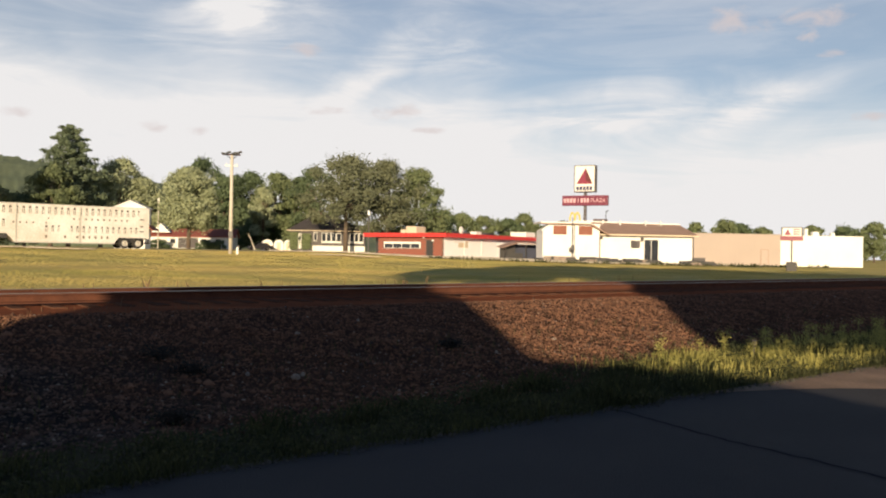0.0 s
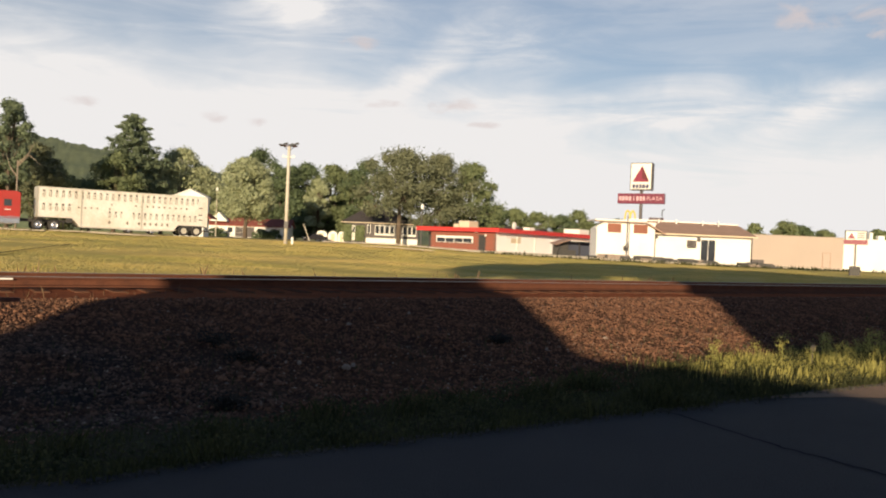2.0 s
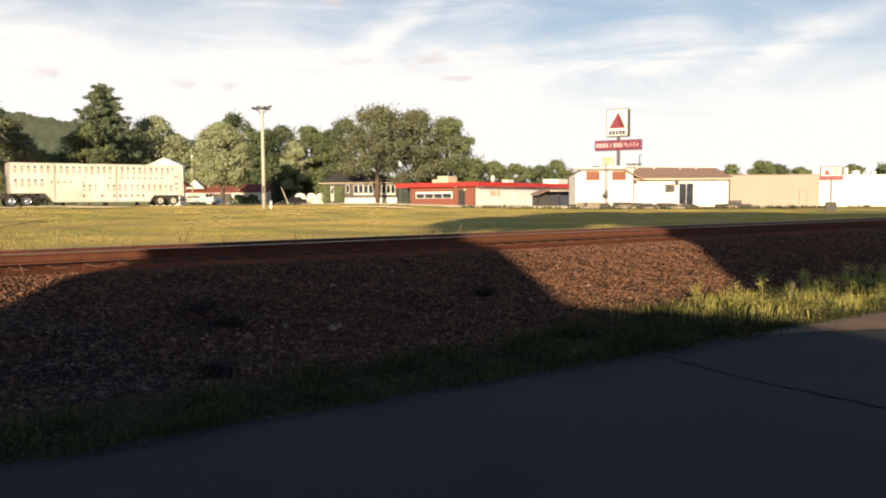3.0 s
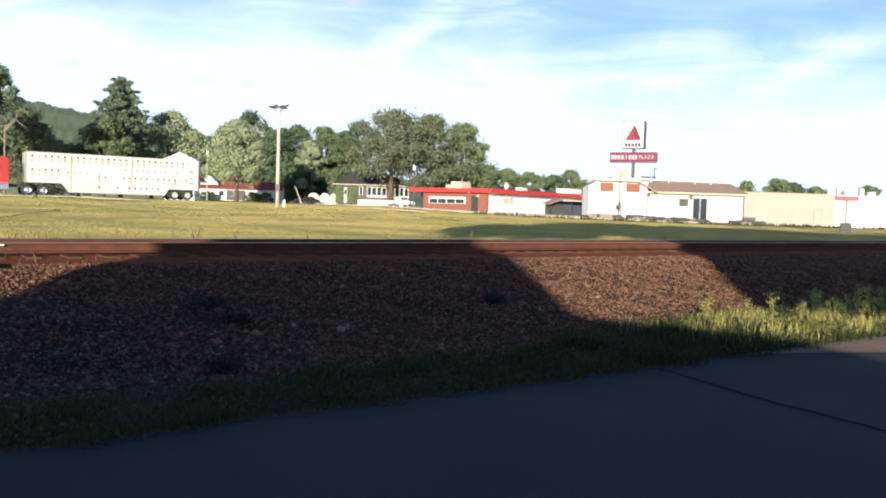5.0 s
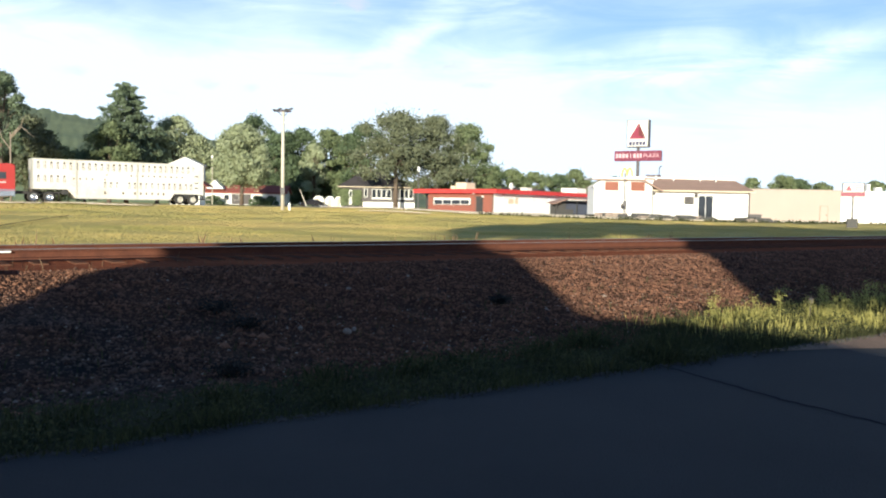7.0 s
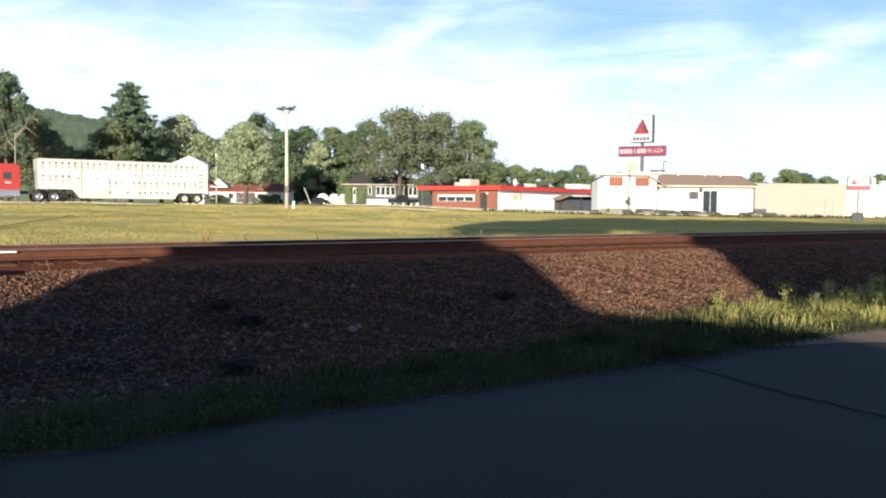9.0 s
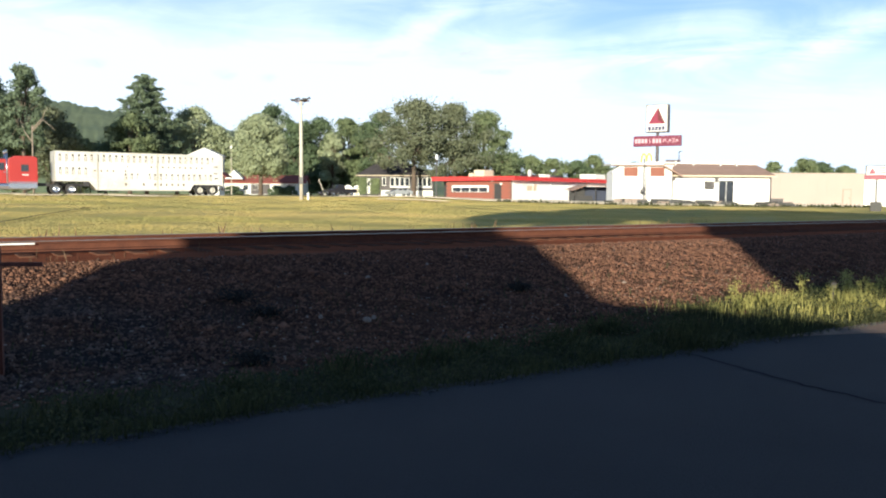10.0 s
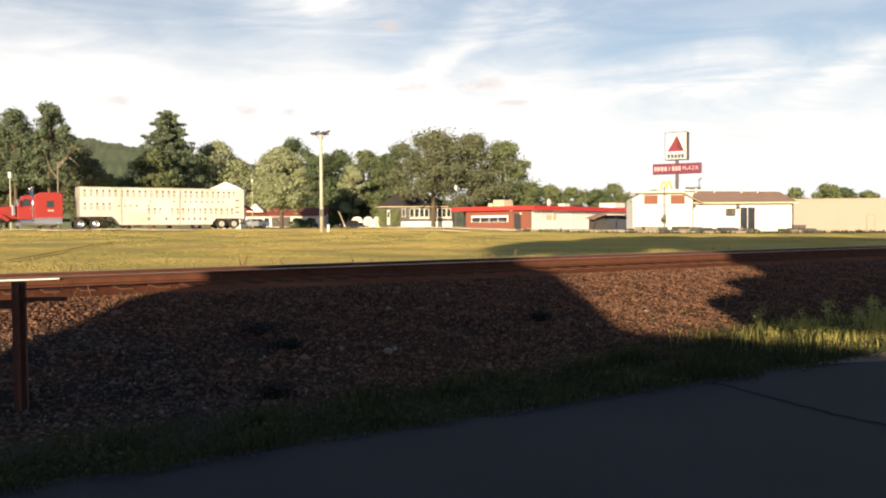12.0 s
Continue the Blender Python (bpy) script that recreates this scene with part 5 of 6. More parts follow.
    part("corner_lamp", Shape().box(a + 0.1, a + 0.5, -0.3, 0.0, 2.7, 3.05), SIGN_EDGE, b)
    part("steps", Shape().box(a + 5.2, a + 7.4, -1.4, -0.02, 0.0, 0.14).box(a + 5.3, a + 7.2, -0.9, -0.02, 0.14, 0.28), GRAVEL, b)
    block_lines(b, a + 0.05, w, -0.001, 0.1, 3.1, 0.45, SIDING, 0.012, False)
    rng = np.random.default_rng(7)
    # timber and pallets along the wall's foot, mostly painted black for shade there
    for k in range(40):
        col = rng.uniform(-1.5, w + 0.6)
        if abs(col - a - 6.2) < 1.4:
            continue
        ln = rng.uniform(0.8, 2.4)
        ma, lb = ((BLACK, "timber stacked on the gravel, shade painted in as black"), (BLACK, "scrap metal lying on the gravel, shade painted in as black"), (BLACK, "pile of old tyres and scrap on the gravel, shade painted in as black"), (PALE, "pale concrete kerb block on the gravel"))[k % 4]
        yy = y - 1.6 - rng.uniform(0, 2.2)
        xx = x0 + col
        single("yard_scrap", Shape().box(0, ln, 0, 0.6, 0, 0.12).box(0.1, ln * 0.8, 0.08, 0.5, 0.12, rng.uniform(0.25, 0.55)), ma, pose(xx, yy, h(xx, yy) + 0.03, 0, 0, rng.uniform(-12, 12)), lb, "scrap", "scrap along the white store", bevel=0.02)
    return z0


white_store()


def metal_sheds():
    y = 100.0
    t = lambda col: (col - 784) / 1444 * y
    for col0, col1, ma, lb, dy, seam in ((1340, 1502, BEIGE, "long beige metal-clad shed with a flat roof", 0.0, 1.1), (1503, 1664, SIDING, "long white metal-clad shed with a flat roof", 0.6, 1.1)):
        x0, x1 = t(col0), t(col1)
        z0 = h((x0 + x1) / 2, y) - 0.25
        b = thing("metal_shed", pose(x0, y + dy, z0, 0, 0, 0), lb, "shed")
        part("wall", Shape().box(0, x1 - x0, 0, 14, 0, 4.1), ma, b)
        part("roof_edge", Shape().box(-0.05, x1 - x0 + 0.05, -0.08, 14.05, 4.1, 4.2), ma, b)
        block_lines(b, 0, x1 - x0, -0.001, 0.1, 4.1, seam, ma, 0.008)
        if ma is SIDING:
            for xx, ww, hh in ((3.2, 0.7, 0.7), (5.0, 0.4, 1.0), (6.1, 0.8, 0.6), (8.6, 0.5, 0.5)):
                part("roof_vent", Shape().box(xx, xx + ww, 3.0, 3.6, 4.2, 4.2 + hh), WHITE, b, bevel=0.03)
        if ma is BEIGE:
            part("door", Shape().box(8.7, 9.6, -0.05, 0.0, 0.1, 2.2), BEIGE, b, bevel=0.01)
            part("door_frame", Shape().box(8.64, 8.7, -0.06, 0.0, 0.1, 2.26).box(9.6, 9.66, -0.06, 0.0, 0.1, 2.26).box(8.7, 9.6, -0.06, 0.0, 2.2, 2.26), SHINGLE, b, "brown door frame")
            part("door_handle", Shape().box(9.42, 9.5, -0.09, -0.05, 1.05, 1.15), BLACK, b)
    single("dumpster", Shape().prism([(0, 0.1), (1.3, 0.1), (1.45, 0.8), (-0.1, 0.8)], 0, 1.2), SIGN_EDGE, pose(t(1340) - 1.3, 96.5, h(t(1345), 96.5)), "grey steel dumpster beside the beige shed", "dumpster", bevel=0.03)


metal_sheds()


def creeper(parent, x0, x1, top, seed):
    """Climbing leaves over a stretch of the wall that faces -y."""
    rng = np.random.default_rng(seed)
    n = 1500
    pts = np.stack([rng.normal((x0 + x1) / 2, (x1 - x0) / 3.6, n), rng.uniform(-0.5, -0.05, n), rng.uniform(0, 1, n) ** 0.9 * top], 1)
    v = leaf_cards(pts, np.tile((0.0, -1.0, 0.3), (n, 1)), 0.16, rng, 0.6)
    tagged(part("creeper", raw_mesh("creeper", v, np.arange(len(v)).reshape(-1, 4), LEAF), LEAF, parent, "green creeper climbing the wall"), kind="stuff")


def dark_house():
    y = 158.0
    t = lambda col: (col - 784) / 1444 * y
    x0, x1 = t(616), t(746)
    z0 = h(x0, y) + 0.35
    b = thing("bungalow", pose(x0, y, z0, 0, 0, 3), "dark bungalow with white-framed porch windows and hipped roof", "house")
    w = x1 - x0
    part("wall", Shape().box(0, w, 0, 9, -0.5, 3.7), GREY_WALL, b)
    part("roof", Shape().poly([(-0.7, -0.7, 3.65), (w + 0.7, -0.7, 3.65), (w + 0.7, 9.7, 3.65), (-0.7, 9.7, 3.65), (4.2, 4.5, 6.9), (w - 6.2, 4.5, 6.9)],
                              [(0, 1, 5, 4), (1, 2, 5), (2, 3, 4, 5), (3, 0, 4), (3, 2, 1, 0)]), SHINGLE_DARK, b)
    part("fascia", Shape().box(-0.7, w + 0.7, -0.74, -0.68, 3.52, 3.68), CREAM, b, "pale eaves board")
    part("skirting", Shape().box(4.2, w + 0.05, -0.12, 0, -0.3, 0.75), WHITE, b, "white painted foundation wall")
    part("entry_door", Shape().box(1.45, 2.15, -0.06, 0.0, 0.1, 3.0), WHITE, b, "white entry door")
    part("door_glass", Shape().box(1.62, 1.98, -0.08, -0.04, 1.6, 2.6), GLASS, b)
    window(b, 4.75, -0.02, 2.45, 0.5, 1.45, WHITE, 0)
    for xx in (6.35, 7.3, 8.25, 9.2):
        window(b, xx, -0.04, 2.4, 0.7, 1.5, WHITE, 0)
    for xx in (11.7, 12.6, 13.5):
        window(b, xx, -0.04, 2.4, 0.66, 1.5, WHITE, 0)
    part("window_band", Shape().box(5.9, 9.7, -0.1, 0, 1.3, 1.52), WHITE, b, "white sill band")
    part("window_band", Shape().box(11.25, 13.95, -0.1, 0, 1.3, 1.52), WHITE, b, "white sill band")
    part("stair_rail", Shape().prism([(10.9, 1.5), (11.05, 1.5), (12.0, 0.0), (11.8, 0.0)][::-1], -1.3, -1.2), WHITE, b, "white stair rail")
    part("chimney", Shape().box(5.0, 5.8, 5.0, 5.8, 5.4, 7.5), BRICK, b)
    creeper(b, -0.1, 1.3, 3.2, 301)
    creeper(b, 2.2, 3.8, 3.0, 302)


dark_house()


def white_sheds():
    y = 166.0
    t = lambda col: (col - 784) / 1444 * y
    for col, w, hh in ((576, 2.3, 2.2), (596, 1.9, 2.2), (611, 1.4, 2.15)):
        x = t(col)
        b = thing("garden_shed", pose(x, y, h(x, y)), "small white round-topped shelter under the trees", "shelter", "white shelters by the trees")
        n = 10
        arch = [(-w / 2, 0), (w / 2, 0)] + [(w / 2 * math.cos(math.pi * k / n), hh * 0.55 + hh * 0.45 * math.sin(math.pi * k / n)) for k in range(n + 1)]
        part("shell", Shape().prism(arch, 0, 2.2), WHITE, b)
        part("door", Shape().box(-w * 0.2, w * 0.2, -0.03, 0.0, 0.02, hh * 0.75), CREAM, b)


white_sheds()


def ranch_house():
    y = 164.0
    t = lambda col: (col - 784) / 1444 * y
    x0, x1 = t(376), t(516)
    b = thing("ranch_house", pose(x0, y, h(x0, y) + 0.1, 0, 0, 4), "low white ranch house with a red-brown roof", "house")
    gabled(b, 0, x1 - x0, 0, 8, 0, 2.45, 3.9, SIDING, SHINGLE_RED, True, 0.5)
    for xx in (4.3, 6.2, 10.2, 13.0):
        window(b, xx, 0, 1.45, 0.95, 0.95, WHITE, 0)
    part("garage_door", Shape().box(0.7, 2.7, -0.04, 0.0, 0.05, 2.15), WHITE, b, "white panelled garage door")
    # flat dark panel painted in for the shade of the porch
    part("porch_shade", Shape().box(5.3, 9.1, -0.06, 0.0, 0.1, 2.1), GREY_WALL, b)
    part("gable", Shape().prism([(0.2, 3.1), (3.8, 3.1), (2.0, 4.9)], -0.3, 3.0), WHITE, b, "small white gable")
    y = 108.0
    xw = (341 - 784) / 1444 * y
    w = thing("white_house", pose(xw, y, h(xw, y), 0, 0, 4), "white gabled house behind the livestock trailer", "house")
    gabled(w, -1.9, 1.9, 0, 3.4, 0, 5.25, 6.1, WHITE, WHITE, False, 0.2)
    window(w, 0.7, 0, 4.6, 0.5, 0.8, WHITE, 0)
    part("porch_roof", Shape().prism([(1.9, 2.9), (2.9, 2.4), (2.9, 2.5), (1.9, 3.2)], -0.2, 4), SHINGLE_RED, w)


ranch_house()


# ---- signs and poles ----
def text_mesh(words, size, material, depth=0.02):
    cu = bpy.data.curves.new("lettering", "FONT")
    cu.body, cu.size, cu.extrude, cu.align_x, cu.align_y = words, size, depth, "CENTER", "CENTER"
    ob = bpy.data.objects.new("lettering", cu)
    scene.collection.objects.link(ob)
    me = bpy.data.meshes.new_from_object(ob.evaluated_get(bpy.context.evaluated_depsgraph_get()))
    bpy.data.objects.remove(ob)
    me.materials.clear()
    me.materials.append(material)
    return me


def station_sign():
    y = 96.0
    t = lambda col: (col - 784) / 1444 * y
    z = lambda row: 1.6 + (377 - row) / 1444 * y
    x = t(1139)
    g = h(x, y)
    s = thing("filling_station_sign", pose(x, y, g, 0, 0, -28), "tall filling station sign, red triangle on white over red board", "sign")
    zb, zt = z(265) - g, z(217) - g
    part("post", Shape().box(-0.16, 0.16, -0.15, 0.15, 0, zb + 0.1), SIGN_EDGE, s)
    cab = part("cabinet", Shape().box(-1.28, 1.28, -0.5, 0.5, zb, zt), SIGN_EDGE, s, "grey sign cabinet", bevel=0.04)
    part("face", Shape().box(-1.17, 1.17, -0.53, -0.49, zb + 0.1, zt - 0.1), SIGN_WHITE, cab, "white sign face")
    hh = zt - zb
    b0 = zb + hh * 0.3
    part("triangle", Shape().prism([(-0.98, b0), (0.12, b0 + 0.42), (0.12, zt - 0.35)], -0.56, -0.52), SIGN_RED, cab, "red triangle")
    part("triangle", Shape().prism([(0.12, b0 + 0.42), (0.98, b0), (0.12, zt - 0.35)], -0.56, -0.52), SIGN_DARK_RED, cab, "dark red triangle")
    part("triangle", Shape().prism([(-0.98, b0), (0.98, b0), (0.12, b0 + 0.42)], -0.56, -0.52), SIGN_RED, cab, "red triangle")
    for k in range(5):
        part("letter_bar", Shape().box(-0.98 + 0.4 * k, -0.66 + 0.4 * k, -0.56, -0.52, zb + 0.2, zb + 0.66), NAVY, cab)
    z0, z1 = z(289) - g, z(271) - g
    board = part("board", Shape().box(-2.75, 2.75, -0.3, 0.3, z0, z1), SIGN_BOARD, s, "maroon name board", bevel=0.03)
    for a, b in ((-2.55, -2.28), (-2.2, -1.9), (-1.8, -1.5), (-1.4, -1.1), (-0.85, -0.75), (-0.5, -0.2), (-0.1, 0.15), (0.25, 0.5)):
        part("letter_bar", Shape().box(a, b, -0.33, -0.29, z0 + 0.36, z1 - 0.34), FADED, board)
    part("lettering", text_mesh("PLAZA", 0.62, FADED), FADED, board, "faded pink raised lettering", at=pose(1.6, -0.31, (z0 + z1) / 2, 90, 0, 0))
    # small yellow arches on their own post and a dark price board
    xa = t(1124)
    arch = thing("yellow_arch_sign", pose(xa, y + 1, h(xa, y), 0, 0, -20), "small yellow double-arch sign on a post", "sign")
    part("post", Shape().box(-0.08, 0.08, -0.08, 0.08, 0, z(318) - g), SIGN_EDGE, arch)
    for dx in (-0.3, 0.3):
        ring = Shape()
        pts = [(dx + 0.3 * math.cos(math.pi * k / 8), z(317) - g + 1.05 * math.sin(math.pi * k / 8)) for k in range(9)]
        for p0, p1 in zip(pts, pts[1:]):
            ring.tube((p0[0], 0, p0[1]), (p1[0], 0, p1[1]), 0.11, 0.11, 6)
        part("arch", ring, YELLOW, arch)
    xp = t(1167)
    pr = thing("dark_board_sign", pose(xp, y, h(xp, y), 0, 0, -10), "small dark purple board sign behind the roof", "sign")
    part("post", Shape().box(-0.08, 0.08, -0.08, 0.08, 0, z(320) - g), SIGN_EDGE, pr)
    part("board", Shape().box(-0.85, 0.85, -0.1, 0.1, z(319) - g, z(312) - g), PURPLE, pr, bevel=0.02)
    # lower sign on a stone base before the white shed
    y2 = 68.0
    x2 = (1523 - 784) / 1444 * y2
    g2 = h(x2, y2)
    low = thing("roadside_sign", pose(x2, y2, g2, 0, 0, -25), "low white and red roadside sign on a slim post", "sign")
    zz = lambda row: 1.6 + (377 - row) / 1444 * y2 - g2
    part("base", Shape().box(-0.42, 0.42, -0.35, 0.35, -0.1, zz(384)), BLACK, low, "dark stone sign base", bevel=0.05)
    part("post", Shape().box(-0.07, 0.07, -0.07, 0.07, 0, zz(345)), SIGN_EDGE, low)
    part("frame", Shape().box(-0.84, 0.84, -0.1, 0.14, zz(338), zz(320.5)), SIGN_EDGE, low, bevel=0.02)
    part("panel", Shape().box(-0.75, 0.75, -0.12, 0.12, zz(337), zz(322)), SIGN_WHITE, low, bevel=0.02)
    part("panel", Shape().box(-0.9, 0.9, -0.14, 0.14, zz(345), zz(337)), SIGN_RED, low, bevel=0.02)
    part("triangle", Shape().prism([(-0.62, zz(335)), (-0.05, zz(335)), (-0.33, zz(324))], -0.16, -0.11), SIGN_RED, low)
    for k in range(3):
        part("letter_bar", Shape().box(0.1, 0.65, -0.15, -0.11, zz(326 + 4 * k), zz(324 + 4 * k)), SIGN_RED, low)


station_sign()


def poles():
    y = 62.0
    x = (513 - 784) / 1444 * y
    g = h(x, y)
    hh = 172 / 1444 * y + 0.1
    p = thing("floodlight_pole", pose(x, y, g, 0, 0, 8), "tall pale timber pole with floodlights on its crossarm", "light pole")
    part("pole", Shape().tube((0, 0, -0.2), (0, 0, hh), 0.15, 0.11, 12), POLE_WOOD, p, smooth=True)
    part("crossarm", Shape().box(-0.7, 0.62, -0.05, 0.05, hh - 0.1, hh), TIE, p)
    for dx, tip, lean in ((-0.6, -0.1, 14), (-0.25, 0.05, -8), (0.08, -0.12, 10), (0.28, 0.02, 24), (0.55, 0.1, -16)):
        part("floodlight", Shape().prism([(-0.2, 0), (0.2, 0.02), (0.17, 0.13), (-0.12, 0.1)], -0.35, 0.1), BLACK, p, "dark floodlight head", at=pose(dx, 0, hh + tip * 0.6, 0, lean, 0), bevel=0.02)
    part("bracket", Shape().tube((0, 0, hh - 0.45), (0.4, 0, hh - 0.05), 0.03, 0.03, 6).tube((0, 0, hh - 0.45), (-0.45, 0, hh - 0.05), 0.03, 0.03, 6), BLACK, p)
    part("lower_arm", Shape().box(-0.5, 0.45, -0.05, 0.05, hh - 0.92, hh - 0.82), WHITE, p)
    part("insulator", Shape().tube((-0.4, 0, hh - 0.82), (-0.4, 0, hh - 0.68), 0.05, 0.03, 8).tube((0.36, 0, hh - 0.82), (0.36, 0, hh - 0.68), 0.05, 0.03, 8), WHITE, p)
    part("meter_box", Shape().box(-0.15, 0.15, -0.28, -0.13, 1.2, 1.7), SIGN_EDGE, p)
    xm = (525 - 784) / 1444 * y
    single("marker_post", Shape().box(-0.08, 0.08, -0.08, 0.08, -0.1, 0.48).box(-0.1, 0.1, -0.1, 0.1, 0.48, 0.54), WHITE, pose(xm, y, h(xm, y)), "short white square marker post beside the pole", "post", bevel=0.02)
    for col, yy, top, lb in ((752, 124, 306, "slim street lamp pole beside the cafe"), (389, 152, 292, "yard lamp pole beside the maple"), (5 - 57, 95, 275, "tall thin pole behind the tractor")):
        xx = (col - 784) / 1444 * yy
        gg = h(xx, yy)
        ht = 1.6 + (377 - top) / 1444 * yy - gg
        lp = thing("lamp_pole", pose(xx, yy, gg), lb, "lamp pole")
        part("pole", Shape().tube((0, 0, -0.1), (0, 0, ht - 0.3), 0.1, 0.07, 8), SIGN_EDGE if col > 700 else POLE_WOOD, lp)
        part("lamp_head", Shape().box(-0.16, 0.2, -0.16, 0.16, ht - 0.7, ht), WHITE, lp, bevel=0.05)
    # leaning timber and small shelter sign near the highway
    xx = (550 - 784) / 1444 * 152
    single("leaning_timber", Shape().tube((0, 0, 0), (-1.3, 0, 3.2), 0.1, 0.07, 8), POLE_WOOD, pose(xx + 0.6, 152, h(xx, 152) - 0.05), "pale leaning timber beside the grove", "timber")


poles()


def store_pole():
    y = 85.5
    x = (1117 - 784) / 1444 * y
    p = thing("service_pole", pose(x, y, h(x, y)), "slim dark service pole before the white store", "pole")
    part("pole", Shape().tube((0, 0, -0.1), (0, 0, 4.7), 0.06, 0.045, 8), SIGN_EDGE, p)
    part("meter", Shape().box(-0.16, 0.16, -0.16, -0.05, 1.3, 1.8), SIGN_EDGE, p, bevel=0.02)


store_pole()


def trackside():
    """A slim white strip that lies against the head of the near rail."""
    x, y = along(1.62, 14.345)
    single("plank", Shape().box(-7.0, 0.0, -0.022, 0.022, 0.782, 0.808), CLEAN_WHITE, pose(x, y, 0, 0, 0, TURN), "long slim white strip lying against the rail", "plank", bevel=0.006)


trackside()


def rusty_post():
    """Rail offcut set upright on the verge, with a short arm."""
    x, y = -0.5705 * 7.3, 7.3
    g = h(x, y)
    p = thing("rusty_post", pose(x, y, g - 0.05, 0, 0, 10), "rusty red upright steel post with a short crossarm", "post")
    part("upright", Shape().box(-0.06, 0.06, -0.02, 0.02, 0, 1.22).box(-0.012, 0.012, -0.09, 0.09, 0, 1.22), RUST, p, bevel=0.004)
    part("crossarm", Shape().box(-0.45, 0.0, -0.035, -0.005, 0.98, 1.06), RUST, p)
    part("stub", Shape().box(0.06, 0.42, -0.03, 0.0, 1.04, 1.08), RUST, p)


rusty_post()


def verge_stake():
    x, y = 5.78, 12.46
    st = thing("marker_stake", pose(x, y, h(x, y) - 0.03, 0, 2, 15), "thin grey steel marker stake standing in the weeds", "stake")
    part("stake", Shape().box(-0.014, 0.014, -0.006, 0.006, 0, 0.42), SIGN_EDGE, st, bevel=0.003)
    part("plate", Shape().box(-0.045, 0.045, -0.012, -0.006, 0.33, 0.41), PALE, st, "pale weathered plate")
    single("slab", Shape().box(-0.3, 0.3, -0.12, 0.12, 0, 0.05), PALE, pose(6.2, 12.25, h(6.2, 12.25), 0, 0, 30), "pale broken concrete slab lying in the verge", "slab", bevel=0.015)


verge_stake()


# ---- stones of the bank ----
def stone_mesh(name, seed):
    rng = np.random.default_rng(seed)
    bm = bmesh.new()
    bmesh.ops.create_icosphere(bm, subdivisions=1, radius=1.0)
    for v in bm.verts:
        v.co *= rng.uniform(0.65, 1.1)
    me = bpy.data.meshes.new(name)
    bm.to_mesh(me)
    bm.free()
    me.materials.append(STONE)
    return me


CHIP = np.array([(1, 0, 0), (0, 1, 0), (-1, 0, 0), (0, -1, 0), (0, 0, 0.9), (0, 0, -0.9)])
CHIP_FACES = np.array([(0, 1, 4), (1, 2, 4), (2, 3, 4), (3, 0, 4), (1, 0, 5), (2, 1, 5), (3, 2, 5), (0, 3, 5)])


def chips(x, y, z, size, rng):
    """Angular chips with six corners; their vertices, chip by chip."""
    n = len(x)
    th = rng.uniform(0, 6.28, n)
    c, sn = np.cos(th)[:, None], np.sin(th)[:, None]
    b = CHIP[None] * rng.uniform(0.6, 1.4, (n, 6, 1)) * rng.uniform(0.7, 1.4, (n, 1, 3))
    bx, by = b[..., 0] * c - b[..., 1] * sn, b[..., 0] * sn + b[..., 1] * c
    return np.stack([x[:, None] + bx * size[:, None], y[:, None] + by * size[:, None], z[:, None] + b[..., 2] * size[:, None] * 0.7 + 0.004], -1)


def chip_faces(n):
    return (CHIP_FACES[None] + (np.arange(n) * 6)[:, None, None]).reshape(-1, 3)


def forecourt_gravel():
    """Loose gravel along the forecourt's front and on the bare spots of the meadow."""
    rng = np.random.default_rng(83)
    n = 60000
    x = rng.uniform(-13, 48, n)
    front = np.interp(x, [-13, -4, 3, 9, 17, 30, 48], [92, 83.5, 77.5, 79.3, 78, 83.5, 94])
    y = front + rng.uniform(-0.6, 1, n) ** 2 * 9
    v = chips(x, y, level(x, y) + 0.08, 0.045 * rng.lognormal(0, 0.4, n), rng)
    tagged(new("forecourt_gravel", raw_mesh("forecourt_gravel", v, chip_faces(n), GRAVEL)), "loose pale gravel along the forecourt's edge", "gravel", kind="stuff")
    out = []
    for a, row, rx, ry in ((-0.512, 58, 1.7, 1.3), (-0.44, 63, 2.2, 1.6), (-0.385, 61, 2.4, 1.4), (-0.56, 60, 1.6, 1.2), (-0.05, 66, 3.0, 1.2)):
        q, r = rng.uniform(0, 6.28, 1500), rng.uniform(0, 1, 1500) ** 0.5
        x, y = a * row + rx * r * np.cos(q), row + ry * r * np.sin(q)
        out.append(chips(x, y, level(x, y) + 0.088, 0.03 * rng.lognormal(0, 0.4, 1500), rng))
    tagged(new("sandy_clods", raw_mesh("sandy_clods", np.concatenate(out), chip_faces(7500), SAND)), "pale crumbly clods on the bare spots", "soil", kind="stuff")


forecourt_gravel()


def edge_crumbs():
    """Broken asphalt along the ragged edge of the street."""
    rng = np.random.default_rng(91)
    n = 2400
    s = rng.uniform(-5, 13, n)
    p = 5.66 + 0.1 * smooth_noise(s, s * 0 + 1, 1.3, 6) - np.abs(rng.normal(0, 0.07, n))
    x, y = along(s, p)
    v = chips(x, y, np.zeros(n), 0.008 * rng.lognormal(0, 0.5, n), rng)
    tagged(new("edge_crumbs", raw_mesh("edge_crumbs", v, chip_faces(n), CRUMB)), "broken grey asphalt crumbs along the street's edge", "gravel", kind="stuff")


edge_crumbs()


